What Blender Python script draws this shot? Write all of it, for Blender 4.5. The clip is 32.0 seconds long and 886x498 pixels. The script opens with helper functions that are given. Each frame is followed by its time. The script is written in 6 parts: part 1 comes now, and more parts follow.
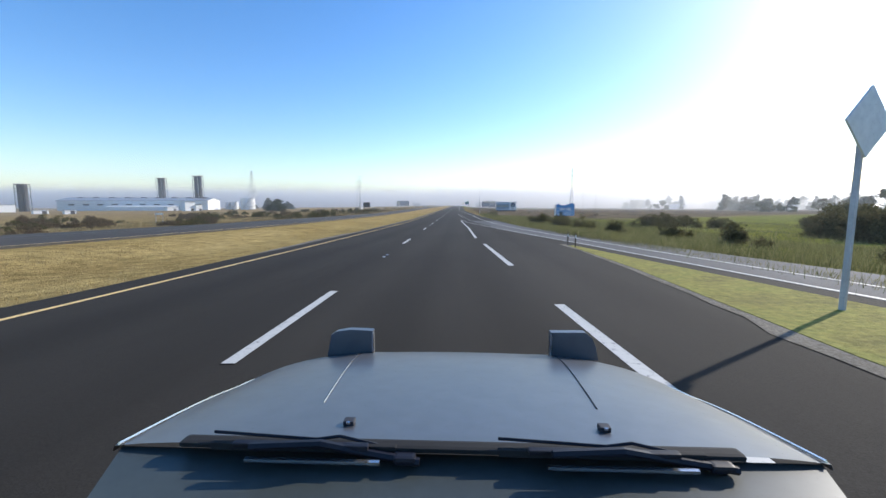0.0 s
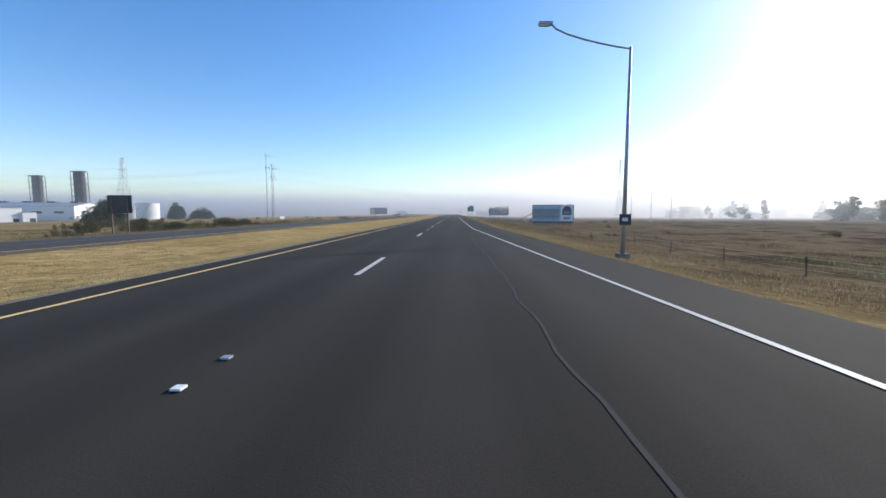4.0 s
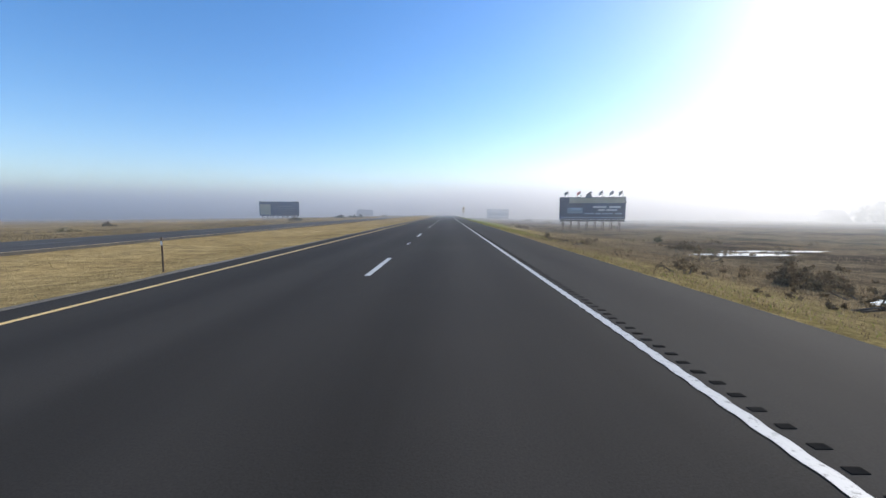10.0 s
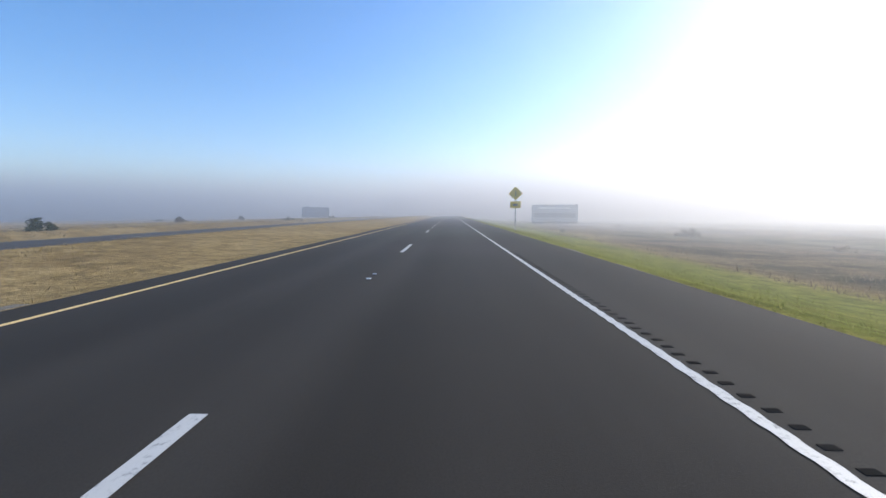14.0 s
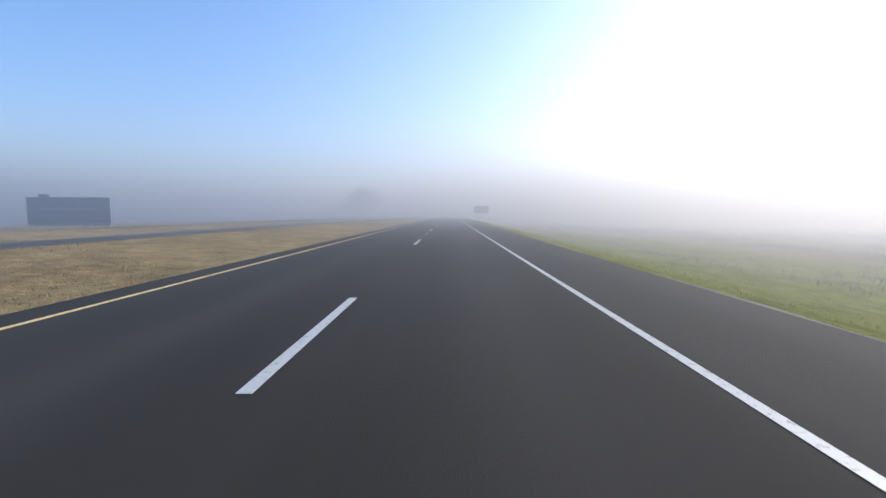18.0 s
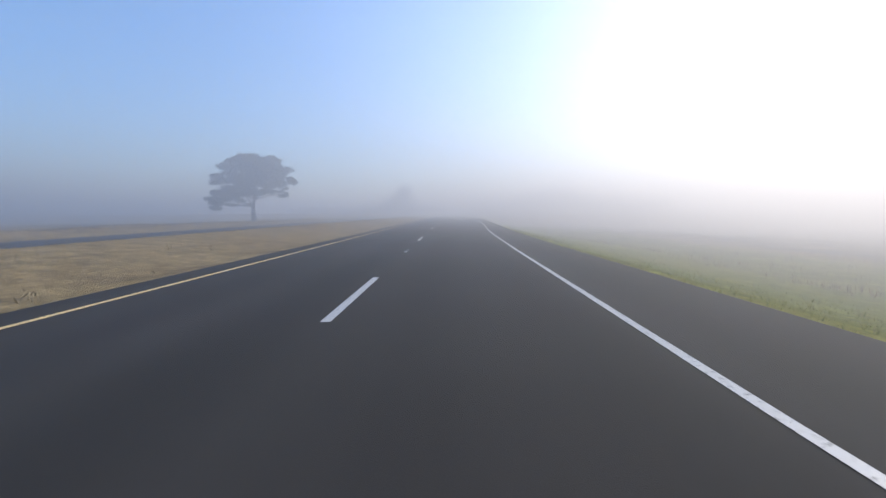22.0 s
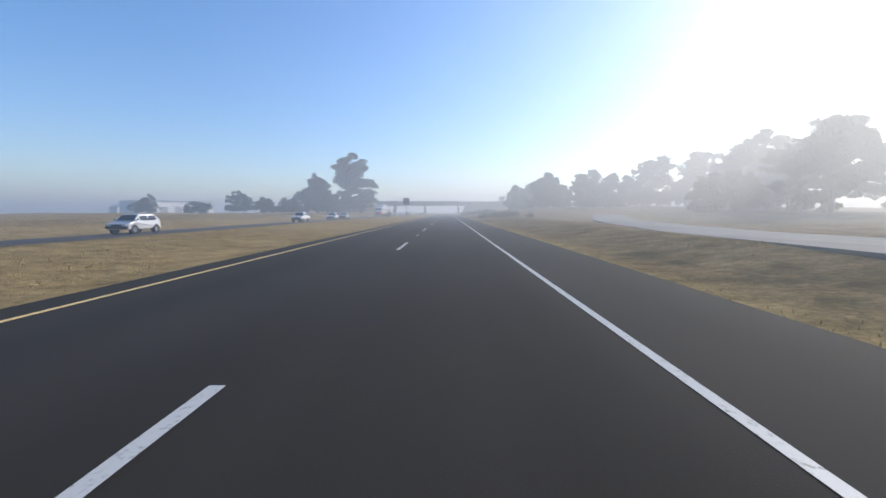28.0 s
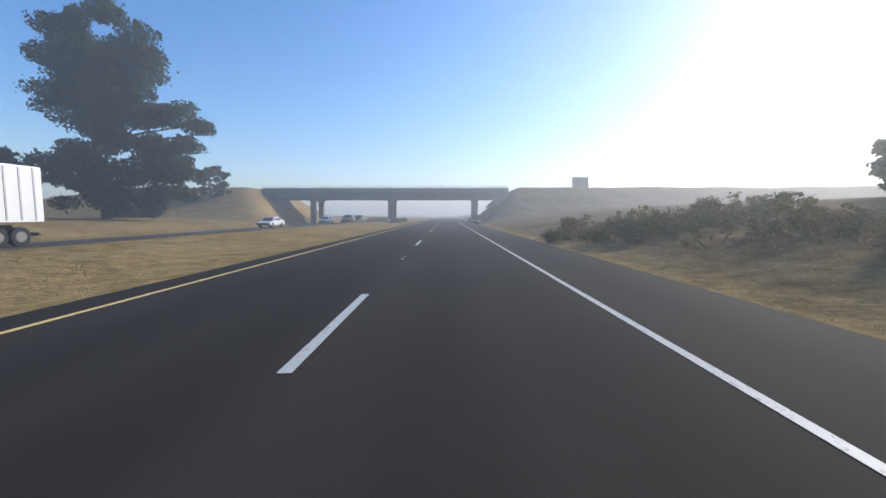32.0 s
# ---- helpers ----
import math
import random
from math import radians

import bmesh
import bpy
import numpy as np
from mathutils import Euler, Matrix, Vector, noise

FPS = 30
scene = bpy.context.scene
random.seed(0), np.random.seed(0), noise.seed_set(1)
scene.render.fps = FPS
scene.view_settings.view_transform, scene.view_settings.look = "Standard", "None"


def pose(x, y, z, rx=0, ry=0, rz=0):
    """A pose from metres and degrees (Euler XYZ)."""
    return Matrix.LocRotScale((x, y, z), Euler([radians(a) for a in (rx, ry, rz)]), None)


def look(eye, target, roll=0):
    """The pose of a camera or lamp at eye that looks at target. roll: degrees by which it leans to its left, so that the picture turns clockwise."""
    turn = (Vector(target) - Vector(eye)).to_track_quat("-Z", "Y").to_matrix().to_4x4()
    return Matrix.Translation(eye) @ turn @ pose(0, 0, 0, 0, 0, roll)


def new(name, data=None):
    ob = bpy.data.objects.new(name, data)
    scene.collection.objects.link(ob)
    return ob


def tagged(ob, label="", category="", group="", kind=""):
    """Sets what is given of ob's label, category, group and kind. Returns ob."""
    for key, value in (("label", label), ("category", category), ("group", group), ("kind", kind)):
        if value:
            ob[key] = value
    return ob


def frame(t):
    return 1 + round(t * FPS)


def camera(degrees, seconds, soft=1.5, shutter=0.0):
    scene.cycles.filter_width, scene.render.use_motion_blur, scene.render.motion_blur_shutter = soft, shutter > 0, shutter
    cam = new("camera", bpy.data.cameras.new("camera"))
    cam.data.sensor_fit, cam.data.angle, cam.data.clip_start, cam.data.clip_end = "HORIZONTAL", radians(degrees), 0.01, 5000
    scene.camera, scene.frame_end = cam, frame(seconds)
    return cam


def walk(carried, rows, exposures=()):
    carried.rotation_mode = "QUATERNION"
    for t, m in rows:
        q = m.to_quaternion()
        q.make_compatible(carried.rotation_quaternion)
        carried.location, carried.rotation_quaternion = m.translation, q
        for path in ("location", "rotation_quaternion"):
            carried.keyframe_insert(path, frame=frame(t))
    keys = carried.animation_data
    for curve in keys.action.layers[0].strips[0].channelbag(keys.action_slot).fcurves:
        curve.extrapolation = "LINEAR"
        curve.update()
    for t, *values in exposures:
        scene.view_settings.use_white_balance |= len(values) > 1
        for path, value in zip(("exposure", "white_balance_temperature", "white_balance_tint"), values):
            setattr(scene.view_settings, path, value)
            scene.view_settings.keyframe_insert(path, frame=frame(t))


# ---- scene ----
LANE = 3.66
DASH = 14.63
EYE = 1.33
DASH_AT = 3.1


def road_x(y):
    """Sideways place of the carriageway's axis: a gentle bend at the start, straight after."""
    u = np.clip(1 - np.asarray(y, float) / 110, 0, 1.9)
    return 1.9 * u * u


def road_z(y):
    u = np.clip(1 - np.asarray(y, float) / 110, 0, 1.9)
    return 1.54 * u * u


# ---- camera: seconds, metres along the road, sideways, yaw and pitch ----
cam = camera(95.0, 32.0)
DRIVE = (
    (0.0, -0.3, 0.2, 2.33, -6.4), (1.0, 32.4, 0.46, 2.26, -6.28), (2.0, 64.1, 0.5, 2.22, -5.64), (3.0, 95.1, 0.59, 1.97, -5.12),
    (4.0, 126.2, 0.35, 1.53, -5.06), (5.0, 157.8, 0.12, 1.08, -4.99), (6.0, 189.2, -0.06, 0.73, -4.96), (7.0, 220.6, -0.11, 0.68, -5.0),
    (8.0, 253.1, -0.1, 0.7, -5.04), (9.0, 284.4, -0.07, 0.65, -5.04), (10.0, 316.4, -0.03, 0.61, -5.0), (11.0, 347.1, -0.0, 0.72, -4.93),
    (12.0, 379.0, 0.01, 0.87, -4.89), (13.0, 410.6, -0.03, 0.96, -4.96), (14.0, 442.9, -0.08, 1.02, -5.04), (15.0, 474.9, -0.12, 1.01, -5.01),
    (16.0, 506.9, -0.15, 0.99, -4.96), (17.0, 539.1, -0.19, 0.96, -4.92), (18.0, 570.8, -0.22, 0.93, -4.94), (19.0, 602.6, -0.25, 0.91, -4.97),
    (20.0, 636.2, -0.26, 0.89, -5.01), (21.0, 668.3, -0.25, 0.92, -5.02), (22.0, 700.5, -0.22, 0.94, -5.04), (23.0, 732.5, -0.19, 0.91, -5.07),
    (24.0, 765.3, -0.17, 0.85, -5.1), (25.0, 798.6, -0.14, 0.8, -5.13), (26.0, 831.1, -0.09, 0.75, -5.17), (27.0, 863.9, -0.03, 0.7, -5.21),
    (28.0, 896.0, 0.02, 0.68, -5.21), (29.0, 928.9, 0.01, 0.73, -5.09), (30.0, 960.2, -0.04, 0.82, -4.93), (31.0, 992.3, -0.2, 0.78, -4.8),
    (32.0, 1023.9, -0.37, 0.55, -4.74),
)
walk(cam, [(t, pose(float(road_x(s)) + dx, s, float(road_z(s)) + EYE, 90 + pitch, 0, yaw)) for t, s, dx, yaw, pitch in DRIVE],
     exposures=((0, 0.52), (4, 0.38), (9, 0.34), (13, 0.5), (17, 0.72), (20, 0.9), (24, 0.8), (28, 0.44), (32, 0.4)))

# ---- sky and sun: morning sun ahead and to one side ----
SUN_AZ, SUN_EL = radians(54), radians(25)
world = bpy.data.worlds.new("sky")
scene.world = world
world.use_nodes = True
wn = world.node_tree
sky = wn.nodes.new("ShaderNodeTexSky")
sky.sky_type, sky.sun_disc = "NISHITA", False
sky.sun_elevation, sky.sun_rotation = SUN_EL, SUN_AZ
sky.air_density, sky.dust_density, sky.ozone_density = 1.0, 0.55, 1.6
wn.nodes["Background"].inputs["Strength"].default_value = 0.15
rich = wn.nodes.new("ShaderNodeHueSaturation")
rich.inputs["Saturation"].default_value = 1.33
cool = wn.nodes.new("ShaderNodeMixRGB")
cool.blend_type = "MULTIPLY"
cool.inputs["Fac"].default_value, cool.inputs["Color2"].default_value = 1.0, (0.925, 0.972, 1.12, 1)
wn.links.new(sky.outputs["Color"], rich.inputs["Color"])
wn.links.new(rich.outputs["Color"], cool.inputs["Color1"])
wn.links.new(cool.outputs["Color"], wn.nodes["Background"].inputs["Color"])
sun = new("sun", bpy.data.lights.new("sun", "SUN"))
sun.data.energy, sun.data.angle, sun.data.color = 4.2, radians(0.6), (1.0, 0.94, 0.85)
sun_way = Vector((math.sin(SUN_AZ) * math.cos(SUN_EL), math.cos(SUN_AZ) * math.cos(SUN_EL), math.sin(SUN_EL)))
sun.matrix_world = look(sun_way * 200, (0, 0, 0))


# ---- materials ----
def shader(name, build, rough=0.8, metal=0.0, spec=0.3):
    m = bpy.data.materials.new(name)
    m.use_nodes = True
    nt = m.node_tree
    b = nt.nodes["Principled BSDF"]
    b.inputs["Roughness"].default_value, b.inputs["Metallic"].default_value = rough, metal
    b.inputs["Specular IOR Level"].default_value = spec
    if build:
        build(nt, b)
    return m


def node(nt, kind, **values):
    n = nt.nodes.new(kind)
    for k, v in values.items():
        n.inputs[k].default_value = v
    return n


def coords(nt):
    return nt.nodes.new("ShaderNodeTexCoord").outputs["Object"]


def noise_out(nt, scale, detail=4, rough=0.6, stretch=None):
    n = node(nt, "ShaderNodeTexNoise", Scale=scale, Detail=detail, Roughness=rough)
    src = coords(nt)
    if stretch:
        mp = nt.nodes.new("ShaderNodeMapping")
        mp.inputs["Scale"].default_value = stretch
        nt.links.new(src, mp.inputs["Vector"])
        src = mp.outputs["Vector"]
    nt.links.new(src, n.inputs["Vector"])
    return n.outputs["Fac"]


def ramp(nt, fac, stops):
    r = nt.nodes.new("ShaderNodeValToRGB")
    while len(r.color_ramp.elements) < len(stops):
        r.color_ramp.elements.new(0.5)
    for e, (p, c) in zip(r.color_ramp.elements, stops):
        e.position, e.color = p, (*c, 1)
    nt.links.new(fac, r.inputs["Fac"])
    return r.outputs["Color"]


def blend(nt, fac, a, b, how="MIX"):
    m = nt.nodes.new("ShaderNodeMixRGB")
    m.blend_type = how
    for sock, v in (("Fac", fac), ("Color1", a), ("Color2", b)):
        if isinstance(v, (int, float)):
            m.inputs[sock].default_value = v
        elif isinstance(v, tuple):
            m.inputs[sock].default_value = (*v, 1)
        else:
            nt.links.new(v, m.inputs[sock])
    return m.outputs["Color"]


def bump(nt, b, height, strength=0.3, dist=0.02):
    n = node(nt, "ShaderNodeBump", Strength=strength, Distance=dist)
    nt.links.new(height, n.inputs["Height"])
    nt.links.new(n.outputs["Normal"], b.inputs["Normal"])


def plain(name, colour, rough=0.6, metal=0.0, vary=0.18, scale=3.0, spec=0.3):
    """Paint, metal or wood of one colour, with grime at two scales."""
    def build(nt, b):
        lo = tuple(c * (1 - vary) for c in colour)
        hi = tuple(min(1, c * (1 + vary)) for c in colour)
        big = ramp(nt, noise_out(nt, scale), [(0.3, lo), (0.7, hi)])
        fine = ramp(nt, noise_out(nt, scale * 14, 3), [(0.3, (0.86, 0.86, 0.86)), (0.7, (1, 1, 1))])
        nt.links.new(blend(nt, 1.0, big, fine, "MULTIPLY"), b.inputs["Base Color"])
    return shader(name, build, rough, metal, spec)


def asphalt_build(dark, light):
    def build(nt, b):
        wear = ramp(nt, noise_out(nt, 0.5, 5, 0.65, (1, 0.06, 1)), [(0.3, dark), (0.75, light)])
        patch = ramp(nt, noise_out(nt, 0.09, 4), [(0.35, (0.85, 0.85, 0.85)), (0.7, (1.12, 1.12, 1.12))])
        grit = noise_out(nt, 60, 3, 0.8)
        sep = nt.nodes.new("ShaderNodeSeparateXYZ")
        nt.links.new(coords(nt), sep.inputs["Vector"])
        wave = nt.nodes.new("ShaderNodeMath")
        wave.operation = "MULTIPLY_ADD"
        wave.inputs[1].default_value, wave.inputs[2].default_value = 6.28319 / 1.83, 0.3
        nt.links.new(sep.outputs["X"], wave.inputs[0])
        track = nt.nodes.new("ShaderNodeMath")
        track.operation = "SINE"
        nt.links.new(wave.outputs["Value"], track.inputs[0])
        half = nt.nodes.new("ShaderNodeMath")
        half.operation = "MULTIPLY_ADD"
        half.inputs[1].default_value, half.inputs[2].default_value = 0.5, 0.5
        nt.links.new(track.outputs["Value"], half.inputs[0])
        wear = blend(nt, 1.0, wear, ramp(nt, half.outputs["Value"], [(0.0, (0.90, 0.90, 0.90)), (1.0, (1.10, 1.10, 1.10))]), "MULTIPLY")
        gritty = ramp(nt, grit, [(0.3, (0.75, 0.75, 0.75)), (0.75, (1.25, 1.25, 1.25))])
        nt.links.new(blend(nt, 1.0, blend(nt, 1.0, wear, patch, "MULTIPLY"), gritty, "MULTIPLY"), b.inputs["Base Color"])
        bump(nt, b, grit, 0.35, 0.01)
    return build


M_ASPHALT = shader("asphalt", asphalt_build((0.029, 0.0255, 0.0205), (0.047, 0.0415, 0.0340)), 0.92, 0, 0.10)
M_RAMP = shader("worn_asphalt", asphalt_build((0.13, 0.125, 0.12), (0.19, 0.185, 0.175)), 0.9, 0, 0.25)
M_OPPOSITE = shader("older_asphalt", asphalt_build((0.046, 0.041, 0.035), (0.074, 0.066, 0.056)), 0.9, 0, 0.25)


def line_build(colour):
    def build(nt, b):
        chips = ramp(nt, noise_out(nt, 14, 6, 0.75), [(0.36, tuple(c * 0.45 for c in colour)), (0.46, colour)])
        nt.links.new(chips, b.inputs["Base Color"])
    return build


M_WHITE_LINE = shader("white_road_paint", line_build((0.52, 0.505, 0.46)), 0.6)
M_YELLOW_LINE = shader("yellow_road_paint", line_build((0.80, 0.545, 0.21)), 0.6)
M_CONCRETE = plain("concrete", (0.22, 0.215, 0.205), 0.9, 0, 0.2, 0.7)
M_ENTRY = shader("pale_worn_asphalt", asphalt_build((0.085, 0.083, 0.082), (0.125, 0.122, 0.118)), 0.9, 0, 0.25)
M_WORN_LINE = shader("faded_road_paint", line_build((0.17, 0.165, 0.16)), 0.7)
M_WOOD = plain("weathered_wood", (0.12, 0.085, 0.06), 0.9, 0, 0.3, 2)
M_POLE = plain("grey_pole_wood", (0.52, 0.51, 0.50), 0.9, 0, 0.2, 2)
M_STEEL = plain("galvanised_steel", (0.42, 0.43, 0.44), 0.5, 0.6, 0.15, 2)
M_DARK = plain("dark_steel", (0.06, 0.06, 0.065), 0.6, 0.3, 0.2, 2)
M_WHITE = plain("white_paint", (0.78, 0.78, 0.76), 0.55, 0, 0.06, 0.6)
M_GREEN_SIGN = plain("green_sign_sheet", (0.012, 0.20, 0.15), 0.45, 0, 0.12, 1)
M_BLUE_SIGN = plain("blue_sign_sheet", (0.02, 0.08, 0.42), 0.45, 0, 0.12, 1)
M_YELLOW_SIGN = plain("yellow_sign_sheet", (0.75, 0.50, 0.05), 0.45, 0, 0.1, 1)
M_GALV_BACK = plain("bare_aluminium", (0.40, 0.41, 0.43), 0.45, 0.5, 0.1, 1)
M_RUBBER = plain("tyre_rubber", (0.02, 0.02, 0.02), 0.85, 0, 0.2, 5)
M_GLASS = plain("tinted_glass", (0.02, 0.025, 0.03), 0.08, 0, 0.05, 1, 0.6)
M_CHROME = plain("chrome", (0.6, 0.6, 0.6), 0.2, 0.9, 0.05, 2)


# ---- mesh helpers ----
class Shape:
    """Gathers vertices and faces of one mesh."""

    def __init__(self):
        self.v, self.f = [], []

    def add(self, verts, faces):
        n = len(self.v)
        self.v += [tuple(p) for p in verts]
        self.f += [tuple(i + n for i in q) for q in faces]
        return self

    def box(self, c, size, turn=None, cut=0.0):
        """A box round c; cut chamfers its edges."""
        hx, hy, hz = (s / 2 for s in size)
        m = turn or Matrix.Identity(3)
        if cut <= 0:
            pts = [(x, y, z) for x in (-hx, hx) for y in (-hy, hy) for z in (-hz, hz)]
            fs = [(0, 1, 3, 2), (4, 6, 7, 5), (0, 4, 5, 1), (2, 3, 7, 6), (0, 2, 6, 4), (1, 5, 7, 3)]
            return self.add([m @ Vector(p) + Vector(c) for p in pts], fs)
        bm = bmesh.new()
        bmesh.ops.create_cube(bm, size=1)
        bmesh.ops.scale(bm, vec=size, verts=bm.verts)
        bmesh.ops.bevel(bm, geom=bm.edges[:], offset=cut, segments=2, affect="EDGES", profile=0.7)
        bm.verts.ensure_lookup_table()
        pts = [m @ v.co + Vector(c) for v in bm.verts]
        fs = [[v.index for v in f.verts] for f in bm.faces]
        bm.free()
        return self.add(pts, fs)

    def tube(self, a, b, ra, rb=None, n=8, caps=True):
        a, b = Vector(a), Vector(b)
        rb = ra if rb is None else rb
        q = (b - a).to_track_quat("Z", "Y").to_matrix()
        ring = [q @ Vector((math.cos(2 * math.pi * i / n), math.sin(2 * math.pi * i / n), 0)) for i in range(n)]
        pts = [a + r * ra for r in ring] + [b + r * rb for r in ring]
        fs = [(i, (i + 1) % n, n + (i + 1) % n, n + i) for i in range(n)]
        if caps:
            fs += [tuple(range(n))[::-1], tuple(range(n, 2 * n))]
        return self.add(pts, fs)

    def path(self, pts, r, n=6):
        """One tube swept along a line of points."""
        pts = [Vector(p) for p in pts]
        ways = [(b - a).normalized() for a, b in zip(pts, pts[1:])]
        ways = [ways[0]] + [(a + b).normalized() for a, b in zip(ways, ways[1:])] + [ways[-1]]
        out = []
        for p, w in zip(pts, ways):
            side = w.cross(Vector((0.03, 0.05, 1))).normalized() if abs(w.z) < 0.95 else w.cross(Vector((1, 0.1, 0))).normalized()
            up = side.cross(w)
            out += [p + r * (math.cos(6.28319 * k / n) * side + math.sin(6.28319 * k / n) * up) for k in range(n)]
        fs = [(i * n + k, i * n + (k + 1) % n, (i + 1) * n + (k + 1) % n, (i + 1) * n + k) for i in range(len(pts) - 1) for k in range(n)]
        fs += [tuple(range(n))[::-1], tuple(range((len(pts) - 1) * n, len(pts) * n))]
        return self.add(out, fs)

    def prism(self, outline, y0, y1, axis="y"):
        """An outline of (u, z) pairs pushed along an axis."""
        n = len(outline)
        if axis == "y":
            pts = [(u, y0, z) for u, z in outline] + [(u, y1, z) for u, z in outline]
        elif axis == "x":
            pts = [(y0, u, z) for u, z in outline] + [(y1, u, z) for u, z in outline]
        else:
            pts = [(u, z, y0) for u, z in outline] + [(u, z, y1) for u, z in outline]
        fs = [(i, (i + 1) % n, n + (i + 1) % n, n + i) for i in range(n)] + [tuple(range(n))[::-1], tuple(range(n, 2 * n))]
        return self.add(pts, fs)

    def mesh(self, name, material=None, smooth=False):
        me = bpy.data.meshes.new(name)
        me.from_pydata(self.v, [], self.f)
        bm = bmesh.new()
        bm.from_mesh(me)
        bmesh.ops.recalc_face_normals(bm, faces=bm.faces)
        bm.to_mesh(me)
        bm.free()
        if smooth:
            me.polygons.foreach_set("use_smooth", [True] * len(me.polygons))
        if material:
            me.materials.append(material)
        return me


def raw_mesh(name, verts, faces, material, smooth=False):
    me = bpy.data.meshes.new(name)
    me.from_pydata(np.asarray(verts, float).reshape(-1, 3).tolist(), [], np.asarray(faces).tolist())
    if smooth:
        me.polygons.foreach_set("use_smooth", [True] * len(me.polygons))
    if material:
        me.materials.append(material)
    return me


def part(name, shape, material, parent, label="", smooth=False):
    me = shape.mesh(name, material, smooth) if isinstance(shape, Shape) else shape
    ob = new(name, me)
    ob.parent = parent
    if label:
        tagged(ob, label)
    return ob


def thing(name, at, label, category, group="", kind="", turn=0.0, size=1.0):
    ob = new(name)
    sx, sy, sz = (size,) * 3 if isinstance(size, float) else size
    ob.matrix_world = pose(at[0], at[1], at[2], 0, 0, turn) @ Matrix.Diagonal((sx, sy, sz, 1))
    return tagged(ob, label, category, group, kind)


def setting(name, me, label, category):
    return tagged(new(name, me), label, category, kind="structure")


# ---- the lie of the land ----
OVER_Y = 1110.0
R_START = ((4.2, -0.10), (8.5, -0.10), (11, -0.3), (20, -0.7), (60, -2.0), (300, -3.8))
R_MARSH = ((4.2, -0.10), (5.2, -0.18), (7.5, -0.75), (11.5, -1.4), (18, -2.0), (50, -2.8), (300, -3.8))
R_END = ((4.2, -0.10), (5.5, 0.0), (8.5, 0.5), (13.5, 1.1), (20, 2.0), (30, 2.7), (50, 3.0), (300, 1.0))
R_MID = ((4.2, -0.10), (6.5, 0.05), (9, 0.45), (12, 0.35), (16, 0.1), (24, 0.1), (40, 0.5), (60, 0.8), (300, 0.0))
L_FLAT = ((5.9, -0.10), (7.5, -0.3), (11.5, -0.55), (16.4, -0.40), (27.2, -0.40), (30, -0.8), (45, -1.3), (110, -2.2), (300, -3.8))
L_HUMP = ((5.9, -0.10), (7.5, -0.2), (11, 0.05), (14.5, 0.2), (16.8, -0.05), (18, -0.40), (25.4, -0.40), (28, -0.5), (33, -0.1), (60, -0.9), (110, -2.0), (300, -3.8))
L_END = ((5.9, -0.10), (7.5, -0.2), (11, 0.08), (14.5, 0.22), (16.8, -0.05), (18, -0.40), (25.4, -0.40), (29, -0.3), (33, 0.3), (42, 0.8), (110, 0.8), (300, -1.0))


def ease(a, b, v):
    u = np.clip((v - a) / (b - a), 0, 1)
    return u * u * (3 - 2 * u)


def prof(d, rows):
    return np.interp(d, [r[0] for r in rows], [r[1] for r in rows])


def ground_z(x, y):
    x, y = np.asarray(x, float), np.asarray(y, float)
    d = x - road_x(y)
    r = prof(d, R_START) * (1 - ease(95, 150, y)) + prof(d, R_MARSH) * ease(95, 150, y)
    r = r * (1 - ease(820, 875, y)) + prof(d, R_MID) * ease(820, 875, y)
    r = r * (1 - ease(940, 1020, y)) + prof(d, R_END) * ease(940, 1020, y)
    hump = ease(380, 470, y)
    l = (prof(-d, L_FLAT) * (1 - hump) + prof(-d, L_HUMP) * hump) * (1 - ease(860, 980, y)) + prof(-d, L_END) * ease(860, 980, y)
    l = l + 0.3 * (1 - ease(60, 140, y)) * ease(7, 16, -d)
    z = np.where(d > 0, r, l)
    along = 6.75 - np.maximum(np.abs(y - OVER_Y) - 7, 0) / 2.2
    across = np.where(d > 0, (d - 6.2) / 1.05, np.minimum((-d - 29.5) / 1.3, (92 + d) / 4.0))
    z = np.maximum(z, np.minimum(along, across))
    wild = ease(29, 55, np.abs(d + 1)) + 0.25 * ease(7, 12, d) * (1 - ease(29, 55, np.abs(d + 1)))
    z = z + wild * (0.25 * np.sin(x * 0.11 + y * 0.07) * np.sin(y * 0.053 - x * 0.04) + 0.12 * np.sin(x * 0.41 + 2 * np.sin(y * 0.13)))
    return z + road_z(y) * (1 - ease(10, 90, np.abs(d)))


def at_ground(x, y, sink=0.05):
    return (x, y, float(ground_z(x, y)) - sink)


def axis_steps(inner, outer, step, grow, low=None):
    out, v, s = [], inner, step
    while v < outer:
        s *= grow
        v += s
        out.append(v)
    return out


xs_right = axis_steps(34, 3000, 1.4, 1.16)
gx = np.array(sorted([-v for v in xs_right] + list(np.arange(-34, 34.1, 0.85)) + xs_right))
gy = np.array(list(np.arange(-160, 1240, 3.5)) + axis_steps(1240, 4200, 6, 1.12))
GX, GY = np.meshgrid(gx, gy)
GXR = GX + road_x(GY) * (np.abs(GX) < 400)
GZ = ground_z(GXR, GY)
nx, ny = len(gx), len(gy)
idx = np.arange(nx * ny).reshape(ny, nx)
quads = np.stack([idx[:-1, :-1], idx[:-1, 1:], idx[1:, 1:], idx[1:, :-1]], -1).reshape(-1, 4)


